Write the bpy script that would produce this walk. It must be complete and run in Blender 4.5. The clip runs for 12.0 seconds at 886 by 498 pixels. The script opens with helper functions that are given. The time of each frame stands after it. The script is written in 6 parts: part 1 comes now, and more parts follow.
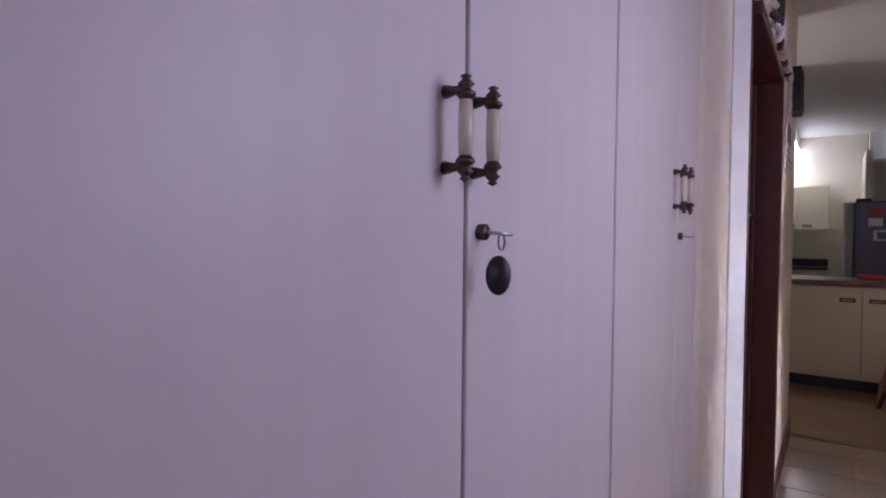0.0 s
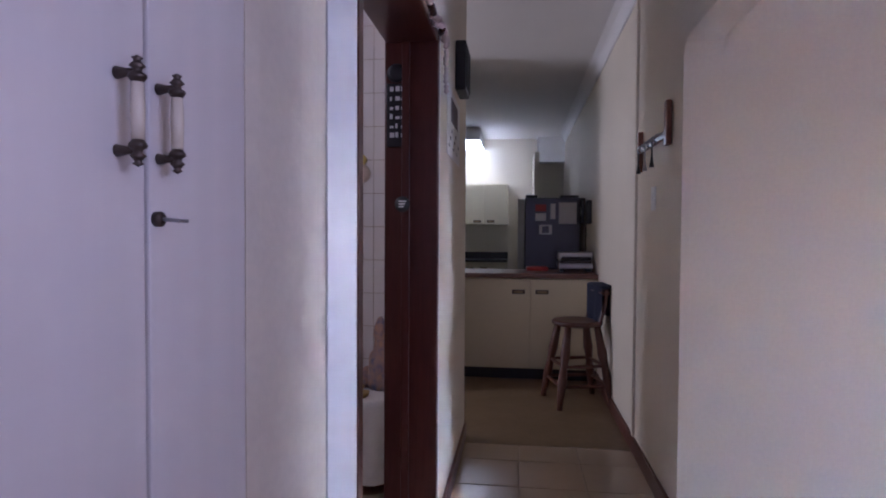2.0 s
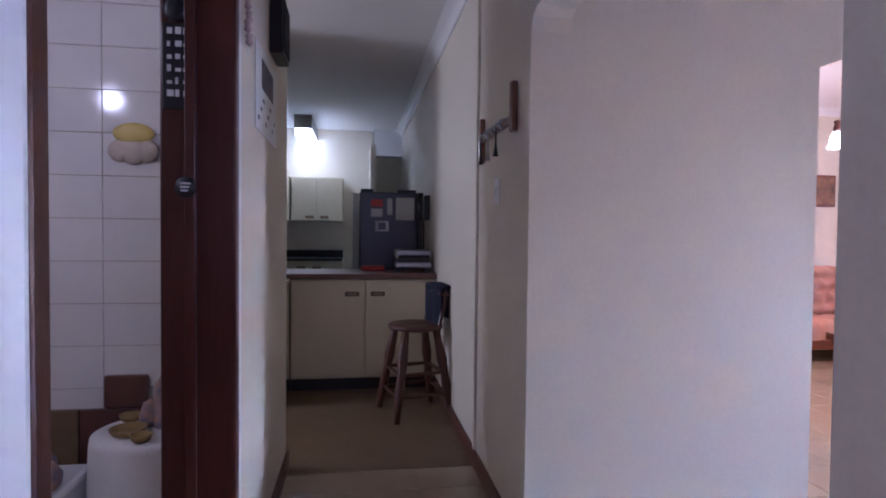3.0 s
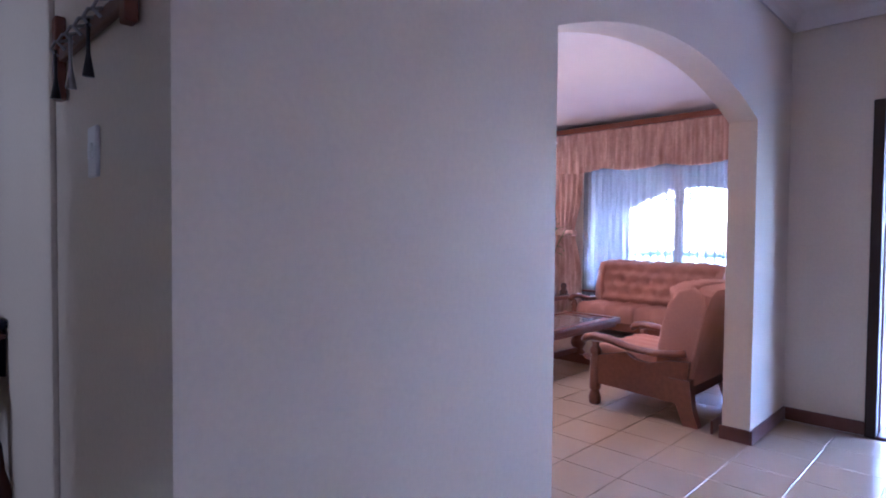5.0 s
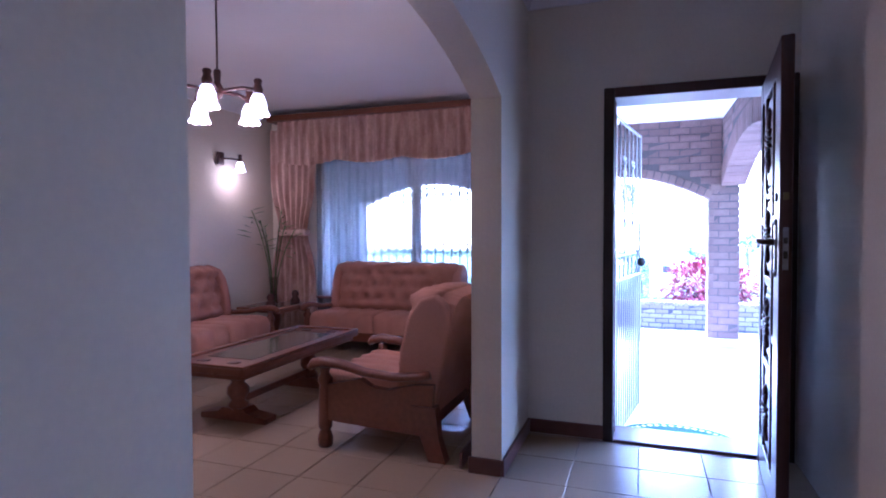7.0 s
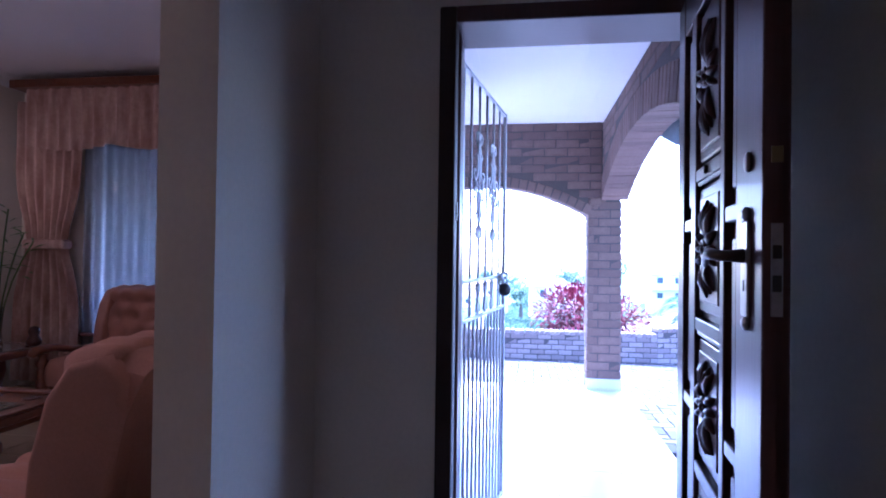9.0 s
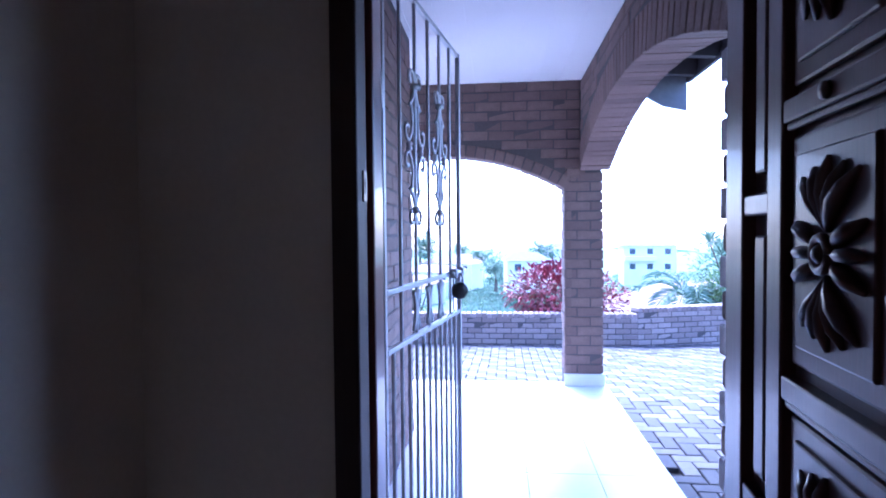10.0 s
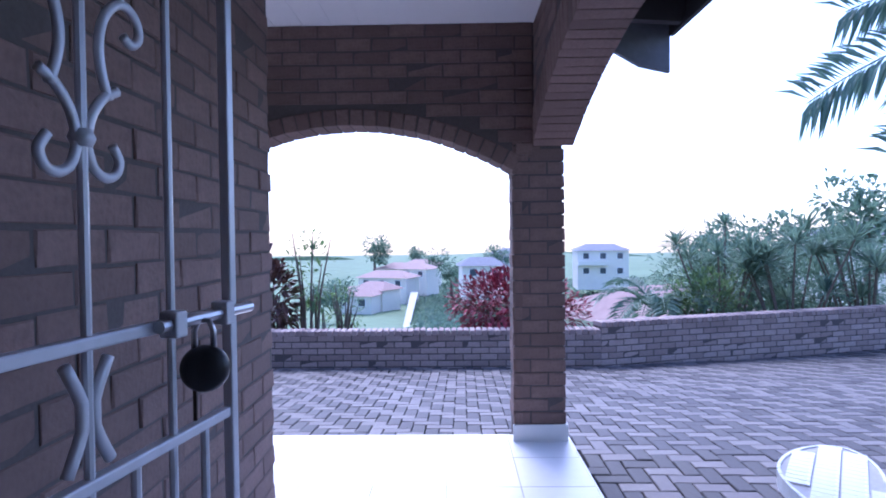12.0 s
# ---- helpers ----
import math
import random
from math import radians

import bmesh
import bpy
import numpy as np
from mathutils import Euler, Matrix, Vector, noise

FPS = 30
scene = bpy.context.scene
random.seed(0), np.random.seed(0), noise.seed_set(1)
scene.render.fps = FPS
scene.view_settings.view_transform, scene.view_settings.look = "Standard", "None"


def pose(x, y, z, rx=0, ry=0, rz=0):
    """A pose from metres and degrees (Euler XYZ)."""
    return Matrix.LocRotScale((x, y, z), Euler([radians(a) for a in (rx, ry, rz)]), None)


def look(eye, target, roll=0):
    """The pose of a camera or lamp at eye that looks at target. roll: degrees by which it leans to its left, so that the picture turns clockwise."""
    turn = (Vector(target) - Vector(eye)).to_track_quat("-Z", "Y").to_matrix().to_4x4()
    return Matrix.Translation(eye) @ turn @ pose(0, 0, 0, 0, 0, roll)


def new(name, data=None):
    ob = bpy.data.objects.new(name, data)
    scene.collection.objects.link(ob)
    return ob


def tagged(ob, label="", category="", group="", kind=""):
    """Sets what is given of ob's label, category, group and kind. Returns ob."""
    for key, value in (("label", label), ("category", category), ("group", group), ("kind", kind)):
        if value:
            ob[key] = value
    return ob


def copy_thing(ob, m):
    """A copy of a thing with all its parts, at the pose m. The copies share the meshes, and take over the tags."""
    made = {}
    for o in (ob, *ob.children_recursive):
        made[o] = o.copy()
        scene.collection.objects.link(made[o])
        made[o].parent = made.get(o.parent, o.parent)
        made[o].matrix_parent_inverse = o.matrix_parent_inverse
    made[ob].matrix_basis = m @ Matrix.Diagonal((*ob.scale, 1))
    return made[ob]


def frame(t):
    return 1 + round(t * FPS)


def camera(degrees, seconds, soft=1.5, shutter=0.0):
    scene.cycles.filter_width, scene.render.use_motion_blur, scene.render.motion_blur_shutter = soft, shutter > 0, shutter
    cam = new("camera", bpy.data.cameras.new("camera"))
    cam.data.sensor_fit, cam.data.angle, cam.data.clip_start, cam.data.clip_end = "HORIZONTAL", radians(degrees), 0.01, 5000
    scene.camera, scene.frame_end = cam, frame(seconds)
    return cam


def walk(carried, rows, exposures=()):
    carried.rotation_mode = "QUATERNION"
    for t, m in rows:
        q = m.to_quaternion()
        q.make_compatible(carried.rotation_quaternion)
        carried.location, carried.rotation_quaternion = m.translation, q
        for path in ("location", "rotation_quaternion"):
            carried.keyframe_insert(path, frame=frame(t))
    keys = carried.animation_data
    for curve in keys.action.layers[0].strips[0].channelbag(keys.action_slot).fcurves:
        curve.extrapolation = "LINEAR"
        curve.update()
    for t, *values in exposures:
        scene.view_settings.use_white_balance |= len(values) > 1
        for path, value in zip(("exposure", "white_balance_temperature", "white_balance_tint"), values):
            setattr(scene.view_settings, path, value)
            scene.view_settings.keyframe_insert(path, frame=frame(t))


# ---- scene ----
cam = camera(76.0, 12.0, 1.9)
PATH = [
    (0, (-0.784, -3.365, 1.268), (-1.916, -1.716, 1.22), 0.6),
    (0.5, (-0.769, -3.173, 1.268), (-1.71, -1.41, 1.212), 0.9),
    (1, (-0.736, -2.936, 1.254), (-1.465, -1.074, 1.205), 0.4),
    (1.5, (-0.69, -2.716, 1.255), (-1.202, -0.784, 1.203), 0.8),
    (2, (-0.677, -2.488, 1.256), (-0.939, -0.506, 1.204), 0.3),
    (2.5, (-0.674, -2.267, 1.242), (-0.644, -0.268, 1.195), 0.8),
    (3, (-0.637, -2.058, 1.248), (-0.336, -0.082, 1.192), 0.6),
    (3.2, (-0.62, -1.96, 1.248), (-0.209, -0.003, 1.188), 0.7),
    (4.8, (-0.436, -1.113, 1.25), (0.898, 0.376, 1.204), 0.2),
    (5, (-0.377, -1.054, 1.259), (1.043, 0.354, 1.199), 0.5),
    (5.5, (-0.203, -0.959, 1.243), (1.377, 0.266, 1.203), 0.1),
    (6, (0.006, -0.86, 1.246), (1.715, 0.178, 1.202), 0.1),
    (6.5, (0.248, -0.766, 1.248), (2.05, 0.099, 1.199), -0.2),
    (7, (0.499, -0.674, 1.25), (2.385, -0.011, 1.193), -0.2),
    (7.5, (0.817, -0.683, 1.243), (2.746, -0.158, 1.189), -0.2),
    (7.7, (0.944, -0.67, 1.249), (2.886, -0.193, 1.197), 0.0),
    (9.3, (2.244, -0.779, 1.193), (4.23, -0.541, 1.197), 0.4),
    (9.5, (2.406, -0.788, 1.207), (4.393, -0.567, 1.161), -0.6),
    (10, (2.79, -0.815, 1.26), (4.78, -0.626, 1.2), -0.5),
    (10.5, (3.177, -0.877, 1.216), (5.171, -0.729, 1.167), -0.4),
    (11, (3.547, -0.938, 1.218), (5.543, -0.823, 1.17), -0.6),
    (11.2, (3.693, -0.956, 1.204), (5.69, -0.857, 1.16), -0.6),
    (11.5, (3.924, -0.978, 1.223), (5.922, -0.898, 1.176), -0.6),
    (12, (4.234, -1.029, 1.213), (6.233, -0.993, 1.17), -0.6),
]
walk(cam, [(t, look(eye, target, roll)) for t, eye, target, roll in PATH],
     exposures=[(0, 6.45, 5500, 33), (1.5, 6.1, 5150, 32), (2.5, 6.35, 4800, 30), (3, 6.3, 4700, 30), (5, 5.75, 4450, 31), (5.5, 5.5, 4400, 31), (6.5, 5.05, 4350, 31), (7.5, 4.5, 4300, 33), (9.5, 3.35, 4450, 31), (10.5, 2.6, 4600, 29), (11.2, 1.95, 4900, 29), (12, 1.5, 4950, 30)])

# ---- world and light ----
world = bpy.data.worlds.new("overcast_sky")
world.use_nodes = True
scene.world = world
_n = world.node_tree.nodes
_sky = _n.new("ShaderNodeTexSky")
_sky.sky_type = "NISHITA"
_sky.sun_disc = False
_sky.sun_elevation = radians(54)
_sky.sun_rotation = radians(84)
_sky.air_density, _sky.dust_density = 1.0, 1.6
_n["Background"].inputs[1].default_value = 0.15
world.node_tree.links.new(_sky.outputs[0], _n["Background"].inputs[0])

sun = new("sun", bpy.data.lights.new("sun", "SUN"))
sun.data.energy, sun.data.angle, sun.data.color = 1.5, radians(30), (1.0, 0.96, 0.9)
sun.matrix_world = look((0, 0, 10), (-4.35, -0.45, 4.0))


def area_lamp(name, m, sx, sy, watts, colour):
    ob = new(name, bpy.data.lights.new(name, "AREA"))
    ob.data.shape, ob.data.size, ob.data.size_y = "RECTANGLE", sx, sy
    ob.data.energy, ob.data.color = watts, colour
    ob.matrix_world = m
    return ob


def point_lamp(name, at, watts, colour, size):
    ob = new(name, bpy.data.lights.new(name, "POINT"))
    ob.data.energy, ob.data.color, ob.data.shadow_soft_size = watts, colour, size
    ob.location = at
    return ob


# added daylight-coloured fill lamps, out of view; the walls behind have no openings
area_lamp("passage_end_window_daylight", look((-0.5, -5.2, 1.5), (-0.55, 0, 1.2)), 0.8, 1.1, 0.042, (0.9, 0.85, 1.0))
area_lamp("passage_side_window_daylight", look((-0.03, -2.45, 1.4), (-1, -2.3, 1.1)), 0.7, 1.0, 0.1, (0.95, 0.88, 1.0))
# unseen fill added to lift the corridor and kitchen
area_lamp("kitchen_side_window_daylight", look((-4.1, 1.55, 1.6), (0, 1.5, 0.9)), 1.0, 1.0, 0.42, (1.0, 0.95, 0.84))


# ---- materials ----
def mat(name, base, rough=0.6, metal=0.0, grain=0.0, scale=40.0, stain=0.0, stain_scale=2.0, bump=0.0, stretch=(1, 1, 1), per_piece=0.0, other=None, coat=0.0):
    """A principled material: fine grain, broad stains, relief and a change from piece to piece."""
    m = bpy.data.materials.new(name)
    m.use_nodes = True
    nt = m.node_tree
    nodes, links = nt.nodes, nt.links
    b = nodes["Principled BSDF"]
    b.inputs["Roughness"].default_value, b.inputs["Metallic"].default_value = rough, metal
    b.inputs["Coat Weight"].default_value = coat
    coord = nodes.new("ShaderNodeTexCoord")
    mp = nodes.new("ShaderNodeMapping")
    mp.inputs["Scale"].default_value = stretch
    links.new(coord.outputs["Object"], mp.inputs[0])
    fine = nodes.new("ShaderNodeTexNoise")
    fine.inputs["Scale"].default_value, fine.inputs["Detail"].default_value = scale, 5
    links.new(mp.outputs[0], fine.inputs["Vector"])
    broad = nodes.new("ShaderNodeTexNoise")
    broad.inputs["Scale"].default_value, broad.inputs["Detail"].default_value = stain_scale, 4
    links.new(coord.outputs["Object"], broad.inputs["Vector"])
    info = nodes.new("ShaderNodeObjectInfo")
    island = nodes.new("ShaderNodeNewGeometry")
    dark = other or tuple(c * 0.55 for c in base)

    def mixed(under, over, fac_socket, low, high):
        ramp = nodes.new("ShaderNodeMapRange")
        ramp.inputs["From Min"].default_value, ramp.inputs["From Max"].default_value = 0.3, 0.7
        ramp.inputs["To Min"].default_value, ramp.inputs["To Max"].default_value = low, high
        links.new(fac_socket, ramp.inputs["Value"])
        mx = nodes.new("ShaderNodeMix")
        mx.data_type = "RGBA"
        links.new(ramp.outputs[0], mx.inputs["Factor"])
        if isinstance(under, tuple):
            mx.inputs["A"].default_value = (*under, 1)
        else:
            links.new(under, mx.inputs["A"])
        mx.inputs["B"].default_value = (*over, 1)
        return mx.outputs["Result"]

    out = base
    if grain:
        out = mixed(out, dark, fine.outputs[0], 0, grain)
    if stain:
        out = mixed(out, dark, broad.outputs[0], 0, stain)
    if per_piece:
        add = nodes.new("ShaderNodeMath")
        links.new(info.outputs["Random"], add.inputs[0])
        links.new(island.outputs["Random Per Island"], add.inputs[1])
        fr = nodes.new("ShaderNodeMath")
        fr.operation = "FRACT"
        links.new(add.outputs[0], fr.inputs[0])
        out = mixed(out, dark, fr.outputs[0], 0, per_piece)
    if isinstance(out, tuple):
        b.inputs["Base Color"].default_value = (*out, 1)
    else:
        links.new(out, b.inputs["Base Color"])
    if bump:
        bp = nodes.new("ShaderNodeBump")
        bp.inputs["Strength"].default_value, bp.inputs["Distance"].default_value = bump, 0.004
        links.new(fine.outputs[0], bp.inputs["Height"])
        links.new(bp.outputs[0], b.inputs["Normal"])
    if grain or stain:
        rr = nodes.new("ShaderNodeMapRange")
        rr.inputs["To Min"].default_value, rr.inputs["To Max"].default_value = max(rough - 0.1, 0.03), min(rough + 0.12, 1)
        links.new(broad.outputs[0], rr.inputs["Value"])
        links.new(rr.outputs[0], b.inputs["Roughness"])
    return m


def glowing(name, colour, strength):
    m = mat(name, colour, 0.4)
    b = m.node_tree.nodes["Principled BSDF"]
    b.inputs["Emission Color"].default_value, b.inputs["Emission Strength"].default_value = (*colour, 1), strength
    return m


PLASTER = mat("cream_plaster", (0.75, 0.68, 0.56), 0.62, grain=0.12, scale=60, stain=0.1, stain_scale=1.2, bump=0.12)
CEILING = mat("white_ceiling_paint", (0.8, 0.78, 0.77), 0.7, grain=0.06, scale=80, stain=0.06, bump=0.06)
CUPBOARD = mat("off_white_melamine", (0.74, 0.7, 0.68), 0.42, grain=0.12, scale=5, stain=0.08, stretch=(4, 4, 0.12), bump=0.03)
TRIM_WHITE = mat("white_gloss_paint", (0.8, 0.8, 0.79), 0.35, grain=0.06, scale=30)
MAHOGANY = mat("dark_mahogany", (0.085, 0.022, 0.015), 0.32, grain=0.6, scale=14, stain=0.3, stretch=(9, 9, 0.6), bump=0.08, coat=0.2)
DOOR_WOOD = mat("dark_varnished_door_wood", (0.075, 0.025, 0.019), 0.38, grain=0.6, scale=14, stain=0.3, stretch=(9, 9, 0.6), bump=0.06, coat=0.08)
SKIRTING = mat("red_brown_skirting_tile", (0.15, 0.06, 0.045), 0.35, grain=0.4, scale=12, stain=0.3)
FLOOR_TILE = mat("beige_floor_tile", (0.44, 0.34, 0.23), 0.22, grain=0.08, scale=40, stain=0.06, stain_scale=3, per_piece=0.12, bump=0.02)
GROUT = mat("grey_grout", (0.38, 0.3, 0.21), 0.8, grain=0.3, scale=60)
VINYL = mat("brown_kitchen_vinyl", (0.19, 0.125, 0.065), 0.4, grain=0.35, scale=18, stain=0.3)
BRICK = mat("brown_face_brick", (0.25, 0.165, 0.142), 0.85, grain=0.5, scale=55, stain=0.35, stain_scale=9, bump=0.9, per_piece=0.55)
MORTAR = mat("grey_mortar", (0.11, 0.094, 0.088), 0.95, grain=0.4, scale=80, bump=0.4)
PORCH_TILE = mat("white_porch_tile", (0.82, 0.81, 0.79), 0.3, grain=0.08, scale=14, stain=0.08, per_piece=0.06)
PAVER = mat("dark_grey_brown_paver", (0.06, 0.056, 0.054), 0.7, grain=0.4, scale=45, stain=0.3, stain_scale=1.0, bump=0.4, per_piece=0.6, other=(0.04, 0.038, 0.045))
# paler pavers: sky sheen on one laying direction put into the colour
PAVER_SHEEN = mat("pale_sheen_paver", (0.17, 0.155, 0.145), 0.65, grain=0.4, scale=45, stain=0.3, stain_scale=0.8, bump=0.4, per_piece=0.6, other=(0.09, 0.08, 0.085))
SAND = mat("dark_joint_sand", (0.035, 0.032, 0.03), 0.95, grain=0.4, scale=80)
# green shifted towards blue, haze of the distance put into the colour
GRASS = mat("hazed_far_grass", (0.14, 0.22, 0.11), 0.9, grain=0.5, scale=0.6, stain=0.6, stain_scale=0.12)


# ---- building tools ----
def part(name, bm, material, parent=None, label=""):
    me = bpy.data.meshes.new(name)
    bmesh.ops.recalc_face_normals(bm, faces=bm.faces)
    bm.to_mesh(me)
    bm.free()
    for m in material if isinstance(material, (list, tuple)) else [material]:
        me.materials.append(m)
    ob = new(name, me)
    if parent:
        ob.parent = parent
    if label:
        ob["label"] = label
    return ob


def thing(name, at, label, category, group="", turn=0.0):
    ob = new(name)
    ob.empty_display_size = 0.1
    ob.matrix_basis = pose(*at, 0, 0, turn)
    return tagged(ob, label, category, group)


def structure(ob, label="", category=""):
    return tagged(ob, label, category, "", "structure")


def smooth(ob, on=True):
    for p in ob.data.polygons:
        p.use_smooth = on
    return ob


def add_box(bm, x0, x1, y0, y1, z0, z1, bevel=0.0, m=None):
    r = bmesh.ops.create_cube(bm, size=1.0)
    vs = r["verts"]
    bmesh.ops.transform(bm, matrix=Matrix.Translation(((x0 + x1) / 2, (y0 + y1) / 2, (z0 + z1) / 2)) @ Matrix.Diagonal((x1 - x0, y1 - y0, z1 - z0, 1)), verts=vs)
    if bevel:
        es = list({e for v in vs for e in v.link_edges})
        out = bmesh.ops.bevel(bm, geom=es, offset=bevel, segments=2, profile=0.5, affect="EDGES", clamp_overlap=True)
        vs = list({v for f in out["faces"] for v in f.verts} | {v for v in vs if v.is_valid})
    if m is not None:
        bmesh.ops.transform(bm, matrix=m, verts=vs)
    return vs


def box(x0, x1, y0, y1, z0, z1, bevel=0.0):
    bm = bmesh.new()
    add_box(bm, x0, x1, y0, y1, z0, z1, bevel)
    return bm


def prism(points, axis, a, b, bm=None):
    """A flat outline, drawn in the two other axes in their order, drawn out along axis from a to b."""
    bm = bm or bmesh.new()

    def put(p, q, h):
        return {"x": (h, p, q), "y": (p, h, q), "z": (p, q, h)}[axis]

    one = [bm.verts.new(put(p, q, a)) for p, q in points]
    two = [bm.verts.new(put(p, q, b)) for p, q in points]
    f = [bm.faces.new(one), bm.faces.new(two[::-1])]
    for n in range(len(points)):
        bm.faces.new((one[n], one[n - 1], two[n - 1], two[n]))
    for x in f:
        x.normal_update()
    bmesh.ops.triangulate(bm, faces=[x for x in f if len(x.verts) > 4])
    return bm


def add_lathe(bm, profile, at=(0, 0, 0), n=16, m=None):
    """Radius and height pairs turned round the upright axis."""
    rings = []
    for r, z in profile:
        rings.append([bm.verts.new((at[0] + max(r, 1e-4) * math.cos(2 * math.pi * k / n), at[1] + max(r, 1e-4) * math.sin(2 * math.pi * k / n), at[2] + z)) for k in range(n)])
    for a, b in zip(rings, rings[1:]):
        for k in range(n):
            bm.faces.new((a[k - 1], a[k], b[k], b[k - 1]))
    bm.faces.new(rings[0][::-1])
    bm.faces.new(rings[-1])
    if m is not None:
        bmesh.ops.transform(bm, matrix=m, verts=[v for r in rings for v in r])


def lathe(profile, at=(0, 0, 0), n=16, m=None):
    bm = bmesh.new()
    add_lathe(bm, profile, at, n, m)
    return bm


def add_tube(bm, points, radius, n=8, flat=1.0):
    """A round bar along points; radius may be a list."""
    pts = [Vector(p) for p in points]
    rs = radius if isinstance(radius, (list, tuple)) else [radius] * len(pts)
    rings, side = [], None
    for k, p in enumerate(pts):
        way = (pts[min(k + 1, len(pts) - 1)] - pts[max(k - 1, 0)]).normalized()
        if side is None:
            side = way.cross(Vector((0, 0, 1)) if abs(way.z) < 0.9 else Vector((1, 0, 0))).normalized()
        side = (side - way * side.dot(way)).normalized()
        up = way.cross(side)
        rings.append([bm.verts.new(p + (side * math.cos(2 * math.pi * j / n) + up * math.sin(2 * math.pi * j / n) * flat) * rs[k]) for j in range(n)])
    for a, b in zip(rings, rings[1:]):
        for j in range(n):
            bm.faces.new((a[j - 1], a[j], b[j], b[j - 1]))
    bm.faces.new(rings[0][::-1])
    bm.faces.new(rings[-1])


def tube(points, radius, n=8, flat=1.0):
    bm = bmesh.new()
    add_tube(bm, points, radius, n, flat)
    return bm


def arch_points(a, b, spring, top, power=2.0, n=24, root=0.5):
    """The curve of an arch from a to b."""
    mid, half = (a + b) / 2, (b - a) / 2
    out = []
    for k in range(n + 1):
        u = -math.cos(math.pi * k / n)
        out.append((mid + half * u, spring + (top - spring) * max(0, 1 - abs(u) ** power) ** root))
    return out


# ---- the house ----
CEIL = 2.71
# passage, left side: cupboard recess, post and door to the tiled room
structure(part("wall_passage_west", prism([(-1.345, 2.03), (-1.345, CEIL), (1.0, CEIL), (1.0, -0.05), (-0.31, -0.05), (-0.31, 2.03)], "x", -1.18, -1.0), PLASTER), "cream plastered passage wall with a doorway", "wall")
structure(part("wall_cupboard_back", box(-1.75, -1.65, -5.3, -1.64, -0.05, CEIL), PLASTER), "plastered wall behind the built-in cupboards", "wall")
structure(part("wall_passage_east", prism([(-5.3, -0.05), (-5.3, CEIL), (7.1, CEIL), (7.1, -0.05), (0, -0.05)] + [(0, 2.0), (-0.02, 2.05), (-0.06, 2.07), (-1.33, 2.07), (-1.37, 2.05), (-1.385, 2.0)] + [(-1.385, -0.05)], "x", 0.0, 0.15), PLASTER), "cream plastered wall with a wide flat-topped opening", "wall")
structure(part("wall_passage_end", prism([(-1.75, -0.05), (-1.75, CEIL), (0.15, CEIL), (0.15, -0.05)], "y", -5.4, -5.3), PLASTER), "plain plastered end wall of the passage", "wall")
POST = [(-1.18, -1.64), (-1.1, -1.6475), (-1.09, -1.62), (-1.078, -1.56), (-1.066, -1.5), (-1.052, -1.41), (-1.014, -1.352), (-1.014, -1.345), (-1.18, -1.345)]
structure(part("wall_passage_post", prism(POST, "z", -0.05, CEIL), PLASTER), "rounded plaster post between the cupboards and the door frame", "wall")
# hall and living room
ARCH = arch_points(1.21, 3.31, 1.935, 2.125, 2.0, 24, 1.0)
structure(part("wall_arch", prism([(0.15, -0.05), (1.21, -0.05)] + ARCH + [(3.31, -0.05), (4.02, -0.05), (4.02, CEIL), (0.15, CEIL)], "y", 0.0, 0.16), PLASTER), "cream plastered wall with a rounded arch to the living room", "wall")
structure(part("wall_hall_south", box(0.15, 4.02, -1.6, -1.47, -0.05, CEIL), PLASTER), "plain cream plastered hall wall behind the open door", "wall")
structure(part("wall_front_door", prism([(-1.6, -0.05), (-1.42, -0.05), (-1.42, 2.1), (-0.46, 2.1), (-0.46, -0.05), (0.22, -0.05), (0.22, CEIL), (-1.6, CEIL)], "x", 4.02, 4.14), PLASTER), "cream plastered wall around the front door", "wall")
bm = box(6.5, 6.62, 0.0, 3.85, -0.05, 0.5)
add_box(bm, 6.5, 6.62, 0.0, 3.85, 2.22, CEIL)
add_box(bm, 6.5, 6.62, 0.0, 0.55, 0.5, 2.22)
add_box(bm, 6.5, 6.62, 3.0, 3.85, 0.5, 2.22)
structure(part("wall_living_window", bm, PLASTER), "plastered living room wall with a wide window", "wall")
structure(part("wall_living_north", box(0.6, 6.62, 3.69, 3.85, -0.05, CEIL), PLASTER), "cream plastered living room wall with a picture", "wall")
structure(part("wall_living_west", box(0.45, 0.6, 0.16, 3.85, -0.05, CEIL), PLASTER), "plain plastered living room wall", "wall")
structure(part("wall_living_south", box(4.02, 6.5, 0.0, 0.22, -0.05, CEIL), PLASTER), "plain plastered living room wall beside the arch", "wall")
structure(part("floor", box(-1.75, 0.15, -5.4, 0.9, -0.15, -0.006), GROUT), "beige tiled floor with grey joints", "floor")
structure(part("floor_hall", box(0.15, 4.02, -1.6, 0.0, -0.15, -0.006), GROUT), "beige tiled hall floor", "floor")
structure(part("floor_tiled_room", box(-2.8, -1.75, -1.64, 0.7, -0.15, -0.006), GROUT), "tiled floor of the small room", "floor")
structure(part("floor_living", box(0.15, 6.62, 0.0, 3.9, -0.15, -0.006), GROUT), "beige tiled living room floor", "floor")
_kf = box(-4.2, 0.0, 0.9, 7.1, -0.15, 0.0)
add_box(_kf, -4.2, -1.75, 0.7, 0.9, -0.15, 0.0)
structure(part("floor_kitchen", _kf, VINYL), "worn brown vinyl kitchen floor", "floor")
structure(part("ceiling", box(-1.75, 6.62, -5.4, 3.85, CEIL, CEIL + 0.1), CEILING), "white painted ceiling", "ceiling")
_kc = box(-4.2, 0.15, 3.85, 7.1, CEIL, CEIL + 0.1)
